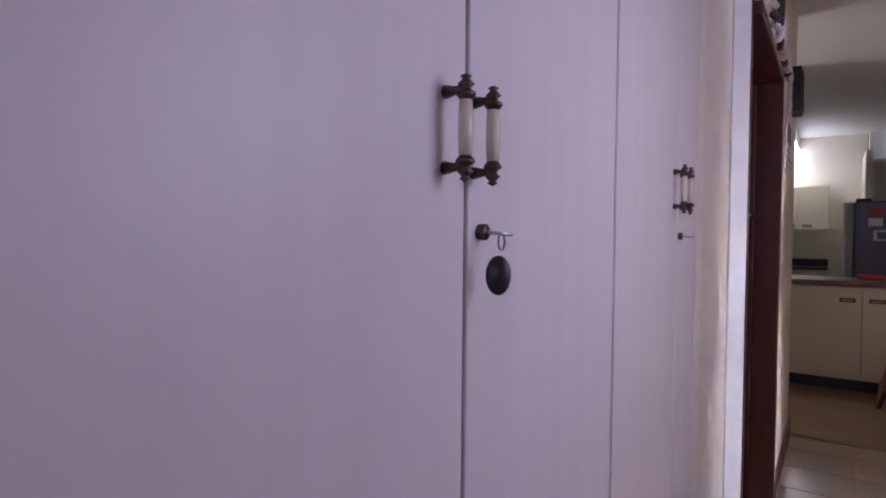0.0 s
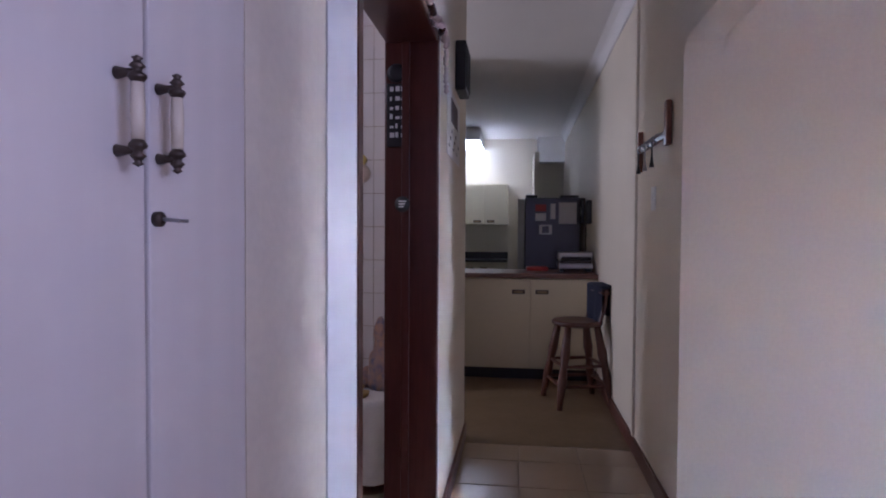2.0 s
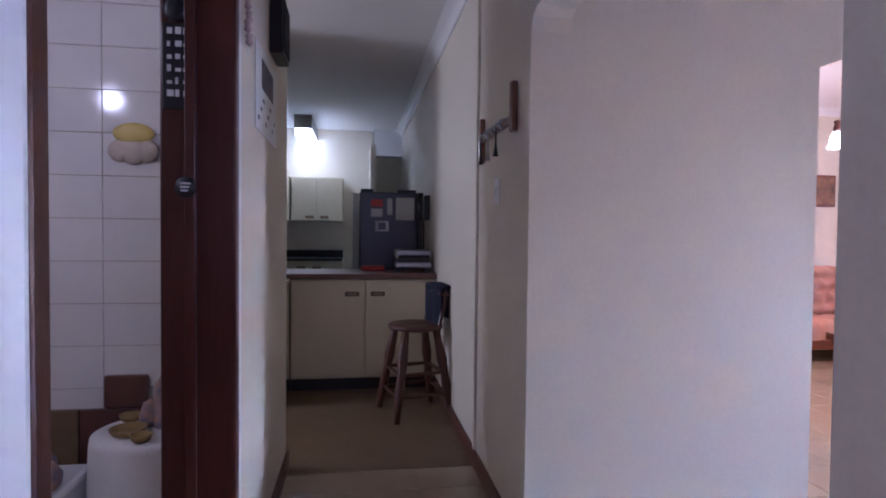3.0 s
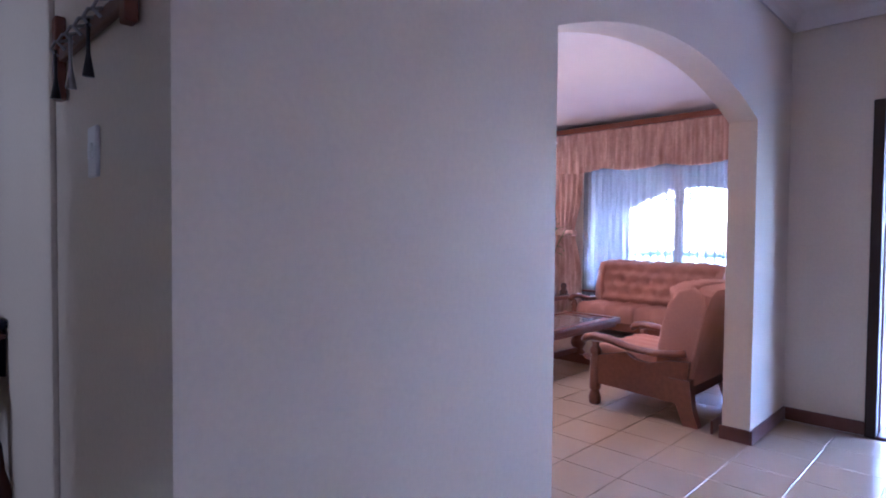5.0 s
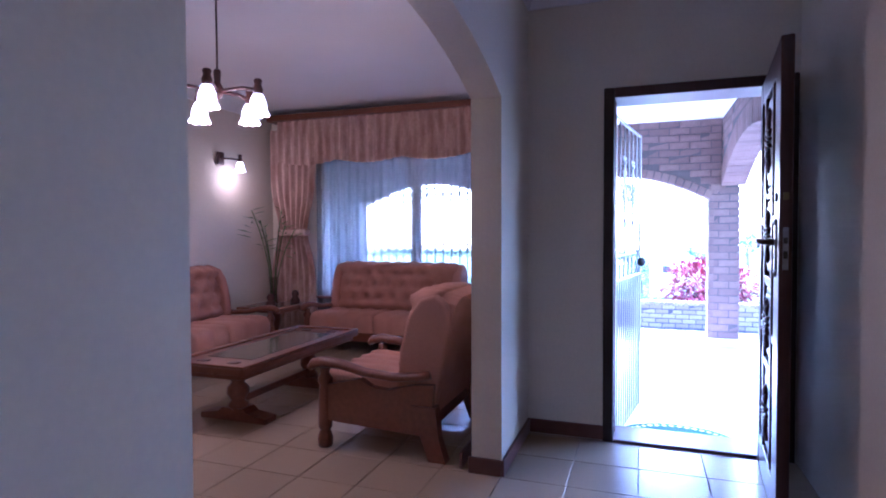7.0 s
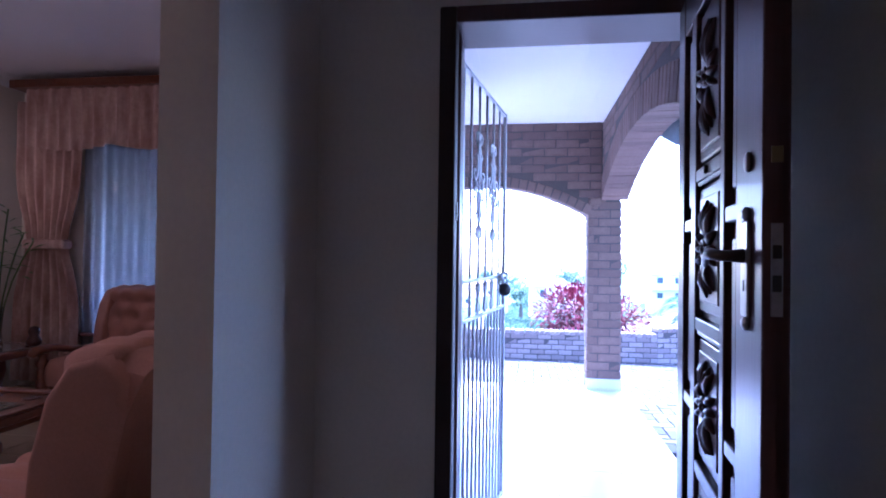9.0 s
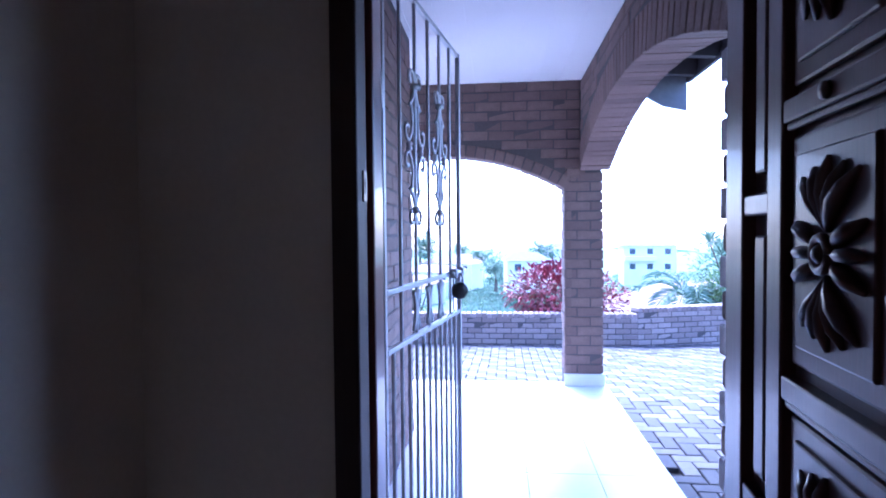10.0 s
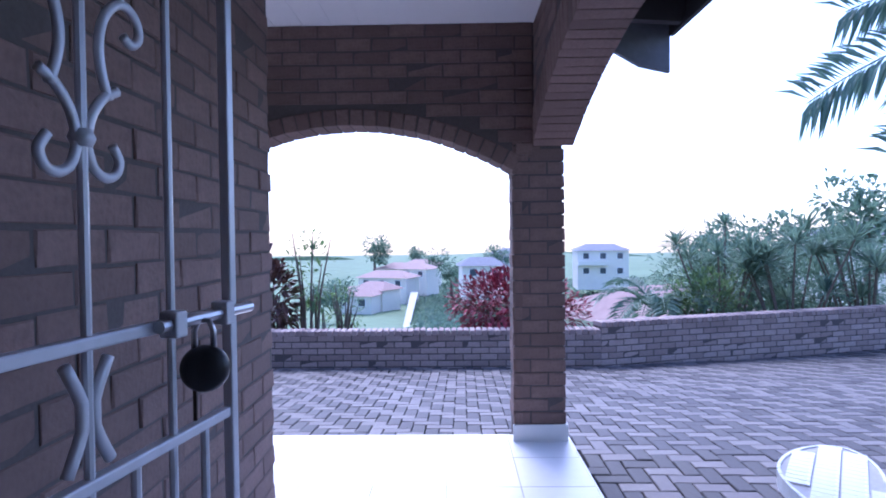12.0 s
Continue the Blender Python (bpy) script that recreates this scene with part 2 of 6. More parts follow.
add_box(_kc, -4.2, -1.75, 0.7, 3.85, CEIL, CEIL + 0.1)
structure(part("ceiling_kitchen", _kc, CEILING), "white painted kitchen ceiling", "ceiling")
structure(part("wall_kitchen_north", box(-4.2, 0.15, 7.1, 7.25, -0.05, CEIL), PLASTER), "cream painted kitchen wall", "wall")
structure(part("wall_kitchen_lobby", box(-4.3, -2.8, 0.6, 0.7, -0.05, CEIL), PLASTER), "plain plastered wall", "wall")
structure(part("wall_kitchen_west", box(-4.3, -4.2, 0.7, 7.25, -0.05, CEIL), PLASTER), "cream painted kitchen wall", "wall")
structure(part("wall_kitchen_south", box(-4.2, -1.18, 2.2, 2.3, -0.05, CEIL), PLASTER), "cream painted kitchen wall", "wall")

structure(part("wall_kitchen_bulkhead", box(-0.4, 0.0, 6.1, 6.3, 2.34, CEIL), CEILING), "low plastered beam across the kitchen ceiling", "beam")
# small tiled room behind the wooden door frame
structure(part("wall_tiled_room_north", box(-2.7, -1.18, 0.6, 0.7, -0.05, CEIL), GROUT), "white tiled wall of a small room", "wall")
structure(part("wall_tiled_room_west", box(-2.8, -2.7, -1.64, 0.7, -0.05, CEIL), PLASTER), "plain wall of the small room", "wall")
structure(part("wall_tiled_room_south", box(-2.8, -1.65, -1.64, -1.55, -0.05, CEIL), PLASTER), "plain wall of the small room", "wall")
structure(part("ceiling_tiled_room", box(-2.8, -1.75, -1.64, 0.7, CEIL, CEIL + 0.1), CEILING), "white painted ceiling", "ceiling")


def cornice(x0, y0, x1, y1, nx, ny, drop=0.09):
    """A coved plaster cornice between two points; (nx, ny) points into the room."""
    bm = bmesh.new()
    prof = [(0, 0), (drop, 0)] + [(drop - drop * 0.8 * math.sin(a * math.pi / 10), -drop + drop * 0.8 * math.cos(a * math.pi / 10) + 0.012) for a in range(1, 5)] + [(0.012, -drop)] + [(0, -drop)]
    a = [bm.verts.new((x0 + nx * p, y0 + ny * p, CEIL - 0.002 + q)) for p, q in prof]
    b = [bm.verts.new((x1 + nx * p, y1 + ny * p, CEIL - 0.002 + q)) for p, q in prof]
    for n in range(len(prof)):
        bm.faces.new((a[n - 1], a[n], b[n], b[n - 1]))
    structure(part("cornice", bm, CEILING), "white coved plaster cornice", "cornice")


cornice(0.15, 0, 4.02, 0, 0, -1)
cornice(4.02, 0, 4.02, -1.47, -1, 0)
cornice(0.15, -1.47, 4.02, -1.47, 0, 1)
cornice(0, -1.4, 0, 7.1, -1, 0)
cornice(6.5, 0.22, 6.5, 3.69, -1, 0)
cornice(0.6, 3.69, 6.5, 3.69, 0, -1)
cornice(-4.2, 7.1, 0, 7.1, 0, -1)


def skirting(x0, x1, y0, y1, h=0.085):
    structure(part("baseboard", box(x0, x1, y0, y1, 0, h, 0.004), SKIRTING), "red-brown tile skirting", "skirting")


skirting(3.295, 4.02, -0.016, 0.0)
skirting(3.295, 3.31, 0.0, 0.175)
skirting(4.004, 4.02, -0.46, -0.016)
skirting(1.225, 3.3, 3.674, 3.69)
skirting(3.33, 6.4, 0.22, 0.236)
skirting(-0.016, 0.0, 0.0, 1.1, 0.09)
skirting(-0.016, 0.0, 1.1, 2.42, 0.09)
skirting(-1.0, -0.984, -0.2, 1.0, 0.09)
skirting(-1.18, -1.0, 1.0, 1.016, 0.09)

# ---- outside levels ----
def ground_z(x, y):
    """Height of the ground: a paved yard that falls gently to the garden wall, then a hillside."""
    yard = -0.26 - 0.075 * min(max(x - 8.0, 0), 4.6)
    far = max(x - 13.5, 0, 0.6 * (abs(y + 2) - 16))
    fall = -3.2 * (1 - math.exp(-far / 9)) - 0.085 * far if far < 90 else -3.2 - 7.65 - 0.012 * (far - 90)
    wave = min(far / 20, 1) * 1.2 * noise.noise(Vector((x * 0.02, y * 0.02, 0)))
    ridge = 4 * math.exp(-((y + 75) / 45) ** 2) * (1 - math.exp(-max(far - 30, 0) / 60)) if far > 30 else 0
    return yard + fall + wave + ridge


_xs = [-40, -20, -8, 0, 4, 6, 8, 9, 10, 11, 12, 13, 13.5, 14, 15, 16, 18, 20, 23, 26, 30, 35, 40, 47, 55, 65, 78, 92, 110, 130, 160, 200, 260, 340, 450, 600]
_ys = [-600, -400, -260, -180, -130, -100, -80, -65, -54, -45, -38, -32, -27, -23, -20, -17, -14, -10, -6, -2, 2, 6, 10, 14, 18, 22, 27, 33, 40, 50, 62, 78, 100, 140, 200, 300, 450, 600]
bm = bmesh.new()
_grid = [[bm.verts.new((x, y, ground_z(x, y) - 0.05)) for y in _ys] for x in _xs]
for a, b in zip(_grid, _grid[1:]):
    for k in range(1, len(_ys)):
        bm.faces.new((a[k - 1], a[k], b[k], b[k - 1]))
smooth(structure(part("ground", bm, GRASS), "green hillside falling away below the yard", "ground"))

# ---- porch and yard ----
structure(part("porch_floor", box(4.14, 8.05, -1.78, 5.5, -0.5, -0.136), GROUT), "porch slab under white tiles", "floor")
WALL_N = structure(part("wall_brick_porch", box(4.14, 6.72, -0.22, -0.002, -0.4, 2.6), MORTAR), "brown face brick wall of the porch", "wall")
bm = box(6.62, 6.72, 0.0, 5.5, -0.4, 0.5)
add_box(bm, 6.62, 6.72, 0.0, 5.5, 2.22, 2.9)
add_box(bm, 6.62, 6.72, 0.0, 0.55, 0.5, 2.22)
add_box(bm, 6.62, 6.72, 3.0, 5.5, 0.5, 2.22)
structure(part("wall_brick_window", bm, MORTAR), "outer brick face of the living room", "wall")
P1 = arch_points(-1.43, 0.70, 1.64, 1.95, 2.0, 24, 1.0)
P2 = arch_points(1.1, 3.23, 1.64, 1.95, 2.0, 24, 1.0)
ARCADE = structure(part("wall_brick_arcade", prism([(-1.42, 1.64)] + P1[1:] + [(0.7, -0.5), (1.1, -0.5)] + P2 + [(3.23, -0.5), (5.5, -0.5), (5.5, 2.9), (-1.42, 2.9)], "x", 7.93, 8.17), MORTAR), "brown brick arcade with low arches at the porch front", "wall")
COLUMN = structure(part("brick_column", box(7.94, 8.25, -1.74, -1.43, -0.4, 2.9), MORTAR), "square brown brick porch column with a white tiled foot", "column")
P3 = arch_points(4.45, 7.93, 1.8, 2.18, 2.0, 24, 1.0)
BEAM = structure(part("brick_beam", prism([(4.14, 1.8)] + P3 + [(7.94, 2.9), (4.14, 2.9)], "y", -1.80, -1.56), MORTAR), "arched brick beam on the open side of the porch", "beam")
PILLAR = structure(part("brick_pillar", box(4.14, 4.43, -1.80, -1.45, -0.4, 1.8), MORTAR), "brick pillar with rough quoins beside the door", "pillar")
structure(part("wall_outer_step", box(4.14, 4.26, -0.46, -0.22, -0.2, 2.6), MORTAR), "brick return beside the door frame", "wall")
structure(part("wall_outer_head", box(4.14, 4.26, -1.45, -0.46, 2.1, 2.6), MORTAR), "brick lintel over the front door", "wall")
structure(part("wall_outer_south", box(3.9, 4.14, -1.8, -1.6, -0.4, 2.9), MORTAR), "outer brick corner", "wall")
bm = box(4.27, 7.93, -1.56, -0.22, 2.59, 2.65)
add_box(bm, 6.72, 7.93, -0.22, 5.5, 2.59, 2.65)
for k in range(38):
    y = -1.56 + 0.186 * k
    add_box(bm, 4.27 if y < -0.24 else 6.72, 7.93, y, y + 0.006, 2.586, 2.592)
structure(part("porch_ceiling", bm, CEILING), "white boarded porch ceiling", "ceiling")
bm = bmesh.new()
add_box(bm, 3.5, 8.52, -2.67, 5.6, 2.95, 3.0)
structure(part("roof", bm, mat("dark_roof_timber", (0.05, 0.04, 0.045), 0.7, grain=0.4, scale=20)), "dark roof boards over the porch", "roof")
RAFTER = bpy.data.materials["dark_roof_timber"]
for k in range(8):
    structure(part("rafter", prism([(-2.63, 2.74), (-2.6, 2.66), (-1.81, 2.72), (-1.81, 2.945), (-2.63, 2.945)], "x", 4.3 + 0.55 * k, 4.37 + 0.55 * k), RAFTER), "dark timber rafter end under the eave", "rafter")
structure(part("fascia", box(3.6, 8.468, -2.665, -2.632, 2.67, 2.945), RAFTER), "dark timber fascia board", "fascia")
BARGE = mat("weathered_grey_barge_paint", (0.2, 0.2, 0.225), 0.6, grain=0.4, scale=20, stain=0.4)
structure(part("barge_board", prism([(-2.64, 2.41), (-2.42, 2.46), (-2.25, 2.56), (-1.81, 2.7), (-1.81, 2.945), (-2.64, 2.945)], "x", 8.47, 8.515), BARGE), "weathered grey barge board at the roof corner", "fascia")
GW1 = structure(part("garden_wall", box(11.85, 12.07, -3.0, 7.5, -0.75, -0.105), MORTAR), "low brown brick garden wall with a soldier course on top", "wall")
GW2 = structure(part("garden_wall_side", box(0, 9.0, 0.0, 0.22, -0.95, -0.105), MORTAR), "low brown brick garden wall beside the planted bank", "wall")
GW2.matrix_basis = pose(11.85, -3.0, 0.09, 0, 0, -74)

# ---- finer materials ----
BRASS_DARK = mat("dark_aged_brass", (0.11, 0.085, 0.07), 0.38, 0.85, grain=0.4, scale=60)
PORCELAIN = mat("cream_porcelain", (0.75, 0.66, 0.52), 0.18, grain=0.08, scale=20)
BLACK = mat("black_plastic", (0.018, 0.017, 0.02), 0.35, grain=0.3, scale=60)
STEEL = mat("brushed_steel", (0.5, 0.5, 0.52), 0.32, 1.0, grain=0.2, scale=80)
GATE_PAINT = mat("silver_grey_gate_paint", (0.68, 0.68, 0.72), 0.4, 0.3, grain=0.25, scale=30, stain=0.2)
PAPER = mat("white_paper", (0.75, 0.74, 0.72), 0.8, grain=0.05)
OAK = mat("red_brown_carved_wood", (0.21, 0.07, 0.032), 0.35, grain=0.6, scale=12, stain=0.25, stretch=(3, 3, 3), bump=0.06, coat=0.25)
UPHOL = mat("dusty_pink_velour", (0.5, 0.25, 0.175), 0.85, grain=0.25, scale=120, stain=0.25, stain_scale=5, bump=0.15)
STOOL_WOOD = mat("dark_stained_stool_wood", (0.1, 0.036, 0.022), 0.4, grain=0.5, scale=12, stretch=(4, 4, 1))
CREAM_DOOR = mat("cream_kitchen_laminate", (0.64, 0.57, 0.4), 0.4, grain=0.06, scale=30, stain=0.05)
WORKTOP = mat("brown_worktop", (0.17, 0.085, 0.06), 0.3, grain=0.4, scale=30)
FRIDGE = mat("dark_grey_fridge_steel", (0.1, 0.1, 0.125), 0.35, 0.5, grain=0.12, scale=40, stain=0.1)
WALL_TILE = mat("white_glazed_tile", (0.72, 0.69, 0.68), 0.06, grain=0.04, scale=10, per_piece=0.05)
RED = mat("red_plastic", (0.5, 0.04, 0.03), 0.4, grain=0.1)
CLOTH = mat("white_tablecloth", (0.75, 0.73, 0.72), 0.85, grain=0.15, scale=90, stain=0.1, bump=0.1)
CURTAIN = mat("peach_floral_curtain", (0.72, 0.52, 0.42), 0.85, grain=0.8, scale=9, stretch=(1.6, 1.6, 0.35), stain=0.3, stain_scale=30, other=(0.3, 0.15, 0.11))
DARKWOOD = mat("dark_lamp_wood", (0.07, 0.025, 0.018), 0.35, grain=0.4, scale=20)
BLUE_MAT = mat("teal_door_mat", (0.05, 0.16, 0.2), 0.9, grain=0.4, scale=90, bump=0.5)
LEAF = mat("green_leaf", (0.19, 0.29, 0.2), 0.5, grain=0.3, scale=6, per_piece=0.7, other=(0.09, 0.15, 0.1))
LEAF_PALE = mat("pale_green_leaf", (0.17, 0.27, 0.1), 0.5, grain=0.3, scale=6, per_piece=0.6, other=(0.06, 0.11, 0.05))
LEAF_RED = mat("crimson_leaf", (0.36, 0.03, 0.055), 0.45, grain=0.3, scale=8, per_piece=0.7, other=(0.11, 0.012, 0.03))
LEAF_YELLOW = mat("yellow_flower", (0.6, 0.45, 0.05), 0.6, per_piece=0.5)
for _leaf in (LEAF, LEAF_PALE):
    _nt = _leaf.node_tree
    _bs, _to = _nt.nodes["Principled BSDF"], _nt.nodes["Material Output"]
    _tl, _mx = _nt.nodes.new("ShaderNodeBsdfTranslucent"), _nt.nodes.new("ShaderNodeMixShader")
    _nt.links.new(_bs.inputs["Base Color"].links[0].from_socket, _tl.inputs[0])
    _mx.inputs[0].default_value = 0.4
    _nt.links.new(_bs.outputs[0], _mx.inputs[1])
    _nt.links.new(_tl.outputs[0], _mx.inputs[2])
    _nt.links.new(_mx.outputs[0], _to.inputs[0])
BARK = mat("grey_bark", (0.16, 0.13, 0.1), 0.9, grain=0.5, scale=20, bump=0.5)
HOUSE_WHITE = mat("white_house_plaster", (0.78, 0.73, 0.64), 0.8, grain=0.1, scale=2, stain=0.1, stain_scale=0.5)
HOUSE_GLASS = mat("dark_window_glass", (0.07, 0.08, 0.1), 0.15)
# roof red greyed: the distance haze is put into the colour
ROOF_RED = mat("hazed_red_roof_tiles", (0.36, 0.24, 0.21), 0.8, grain=0.3, scale=3, stain=0.3)
ROOF_GREY = mat("grey_roof_tiles", (0.16, 0.17, 0.2), 0.8, grain=0.3, scale=3, stain=0.3)
BULB = glowing("lit_frosted_shade", (1.0, 0.86, 0.74), 0.2)
TUBE = glowing("lit_fluorescent_diffuser", (0.95, 1.0, 0.96), 0.12)

GLASS = bpy.data.materials.new("clear_glass")
GLASS.use_nodes = True
_b = GLASS.node_tree.nodes["Principled BSDF"]
_b.inputs["Transmission Weight"].default_value, _b.inputs["Roughness"].default_value, _b.inputs["IOR"].default_value = 1.0, 0.02, 1.45

NET = bpy.data.materials.new("sheer_net_curtain")
NET.use_nodes = True
_nt = NET.node_tree
_tr, _df, _mx = _nt.nodes.new("ShaderNodeBsdfTransparent"), _nt.nodes.new("ShaderNodeBsdfTranslucent"), _nt.nodes.new("ShaderNodeMixShader")
_df.inputs[0].default_value = (0.33, 0.345, 0.375, 1)
_wv = _nt.nodes.new("ShaderNodeTexNoise")
_wv.inputs["Scale"].default_value = 30
_mr = _nt.nodes.new("ShaderNodeMapRange")
_mr.inputs["To Min"].default_value, _mr.inputs["To Max"].default_value = 0.42, 0.7
_nt.links.new(_wv.outputs[0], _mr.inputs["Value"])
_nt.links.new(_mr.outputs[0], _mx.inputs[0])
_nt.links.new(_tr.outputs[0], _mx.inputs[1])
_nt.links.new(_df.outputs[0], _mx.inputs[2])
_nt.links.new(_mx.outputs[0], _nt.nodes["Material Output"].inputs[0])


# carcass coloured dark to put the shade of the door gaps into it
CARCASS = mat("gap_shade_brown_board", (0.14, 0.11, 0.1), 0.8, grain=0.3, scale=30)

# ---- passage: built-in cupboards ----
def pull_handle(parent, y, z0, z1, k=1.0):
    """A porcelain grip between two dark turned mounts, standing off the door."""
    mid, x = (z0 + z1) / 2, 0.025
    h = part("handle", lathe([(0.0065, -0.03 * k), (0.0075, 0), (0.0065, 0.03 * k)], (x, y, mid), 12), PORCELAIN, parent, "cream porcelain pull handle with dark brass mounts")
    smooth(h)
    for s in (1, -1):
        e = mid + s * 0.034 * k
        bm = bmesh.new()
        prof = [(0.006, -0.004), (0.0095, 0.001), (0.0095, 0.004), (0.005, 0.007), (0.005, 0.01), (0.0085, 0.013), (0.005, 0.017), (0.0035, 0.019), (0.006, 0.0215), (0.0, 0.025)]
        add_lathe(bm, [(r, s * q * k) for r, q in prof], (x, y, e), 12)
        add_tube(bm, [(x, y, e + s * 0.007), (x * 0.5, y, e + s * 0.007), (0.001, y, e + s * 0.007)], [0.004, 0.0045, 0.007], 10)
        smooth(part("mount", bm, BRASS_DARK, h))


def cupboard_unit(y0, y1, seam, handles, lock_y, drop=0.0, k=1.0):
    ob = thing("built_in_cupboard", (-1.1, (y0 + y1) / 2, 0), "tall off-white built-in cupboard with porcelain and brass handles", "cupboard", "passage cupboards")
    o = (y0 + y1) / 2
    part("body", box(-0.55, -0.05, y0 - o + 0.002, y1 - o - 0.002, 0.0, 2.69), CARCASS, ob)
    for a, b in ((y0, seam), (seam, y1)):
        part("door", box(-0.02, 0, a - o + 0.0035, b - o - 0.0035, 0.08, 2.66, 0.003), CUPBOARD, ob)
    for y in handles:
        pull_handle(ob, y - o, 1.328 - drop, 1.44 - drop, k)
    smooth(part("lock", tube([(0, lock_y - o, 1.272), (0.008, lock_y - o, 1.272), (0.01, lock_y - o, 1.272)], [0.009, 0.009, 0.006], 12), BRASS_DARK, ob))
    part("key", tube([(0.008, lock_y - o, 1.272), (0.03, lock_y - o, 1.27), (0.034, lock_y + 0.01 - o, 1.27)], 0.0025, 6), STEEL, ob)
    return ob


cupboard_unit(-3.34, -2.37, -2.862, (-2.905, -2.852), -2.835, 0.013, 0.88)
cupboard_unit(-2.366, -1.645, -1.885, (-1.935, -1.865), -1.87)
cupboard_unit(-4.35, -3.345, -3.85, (-3.88, -3.82), -3.83)
tag = thing("key_tag", (-1.07, -2.84, 1.26), "dark oval key tag hanging from the cupboard key", "key tag")
part("ring", tube([(0, 0.007 * math.cos(a * 0.7), 0.002 + 0.009 * math.sin(a * 0.7)) for a in range(10)], 0.0012, 6), STEEL, tag)
bm = lathe([(0.0, -0.003), (0.012, -0.0025), (0.0135, 0), (0.012, 0.0025), (0.0, 0.003)], (0, 0, 0), 20, pose(0, -0.006, -0.033, 90, 0, 35) @ Matrix.Diagonal((1, 1.55, 1, 1)))
smooth(part("tag", bm, BLACK, tag))

# unseen frame added round the side fill lamp; the wall behind is solid
w2 = structure(new("window_2"), "added window frame around the passage fill lamp, no opening behind it", "window")
for y0, y1, z0, z1 in ((-2.86, -2.8, 0.9, 2.1), (-2.1, -2.04, 0.9, 2.1), (-2.8, -2.1, 0.9, 0.95), (-2.8, -2.1, 2.05, 2.1)):
    part("window_frame", box(-0.04, 0.0, y0, y1, z0, z1, 0.004), TRIM_WHITE, w2)

# ---- passage: wooden door frame ----
structure(part("trim", prism([(-1.052, -1.41), (-1.047, -1.415), (-1.008, -1.355), (-1.008, -1.346), (-1.014, -1.352)], "z", 0, 2.14), TRIM_WHITE), "white painted strip beside the door frame", "trim")
structure(part("trim", box(-1.0, -0.988, -0.3, -0.235, 0, 2.1, 0.004), TRIM_WHITE), "white painted strip beside the door frame", "trim")
fr = structure(new("door_1"), "dark red-brown wooden door frame, open to a tiled room", "door frame")
part("jamb", box(-1.185, -1.006, -1.345, -1.3, 0, 2.03, 0.006), MAHOGANY, fr)
part("jamb", box(-1.19, -0.982, -0.345, -0.3, 0, 2.03, 0.006), MAHOGANY, fr)
part("jamb_stop", box(-1.12, -1.09, -0.36, -0.343, 0, 1.99, 0.003), MAHOGANY, fr)
part("head", box(-1.185, -0.982, -1.3, -0.345, 1.985, 2.03, 0.006), MAHOGANY, fr)
sg = thing("jamb_sign", (-1.135, -0.346, 1.73), "narrow black sign with pale lettering on the door frame", "sign")
part("plate", box(-0.045, 0.03, -0.006, 0, -0.14, 0.1, 0.002), BLACK, sg)
smooth(part("rosette", lathe([(0.036, 0), (0.036, 0.006), (0.02, 0.012), (0, 0.013)], (0, 0, 0), 18, pose(-0.008, 0, 0.14, 90)), BLACK, sg))
random.seed(5)
for k in range(6):
    for x in (-0.032, -0.01, 0.012):
        w = random.uniform(0.008, 0.018)
        part("lettering", box(x, x + w, -0.008, -0.005, 0.07 - 0.035 * k, 0.07 - 0.035 * k + random.uniform(0.008, 0.02)), PAPER, sg)
st = thing("round_sticker", (-1.115, -0.36, 1.37), "small round blue and white sticker on the door frame", "sticker")
smooth(part("disc", lathe([(0.03, 0), (0.03, 0.003), (0, 0.0035)], (0, 0, 0), 20, pose(0, 0, 0, 90)), BLACK, st))
for k in range(3):
    part("mark", box(-0.014, 0.014 - 0.004 * k, -0.006, -0.003, 0.008 - 0.01 * k, 0.013 - 0.01 * k), PAPER, st)
gl = thing("bead_garland", (-0.975, -0.8, 2.1), "garland of pale wooden beads hung along the door head", "garland")
SHELL = mat("pale_pink_bead", (0.68, 0.54, 0.5), 0.5, grain=0.3, scale=60)
for k in range(15):
    u = k / 14
    y, z = -0.52 + 1.08 * u, -0.02 - 0.05 * math.sin(u * math.pi) - 0.06 * u
    m = pose(0.012, y, z, 90 + random.uniform(-12, 12), 0, random.uniform(-20, 20))
    smooth(part("bead", lathe([(0.004, -0.034), (0.013, -0.028), (0.009, -0.012), (0.014, 0), (0.009, 0.012), (0.013, 0.028), (0.004, 0.034)], (0, 0, 0), 8, m), SHELL if k % 3 else DARKWOOD, gl))
for k in range(6):
    smooth(part("bead", lathe([(0.003, -0.02), (0.012, -0.012), (0.008, 0), (0.012, 0.012), (0.003, 0.02)], (0, 0, 0), 8, pose(0.012, 0.53 + 0.02 * (k % 2), -0.1 - 0.034 * k, 10, 0, 0)), SHELL, gl))
part("cord", tube([(0.008, -0.54 + 1.08 * k / 14, -0.02 - 0.05 * math.sin(k / 14 * math.pi) - 0.06 * k / 14) for k in range(15)], 0.002, 6), DARKWOOD, gl)
hr = thing("dark_wall_ring", (-0.985, -0.55, 2.3), "dark oval ring hanging over the door frame", "ornament")
smooth(part("ring", tube([(0, 0.05 * math.cos(a * 0.45), 0.12 * math.sin(a * 0.45)) for a in range(15)], 0.012, 8), BLACK, hr))

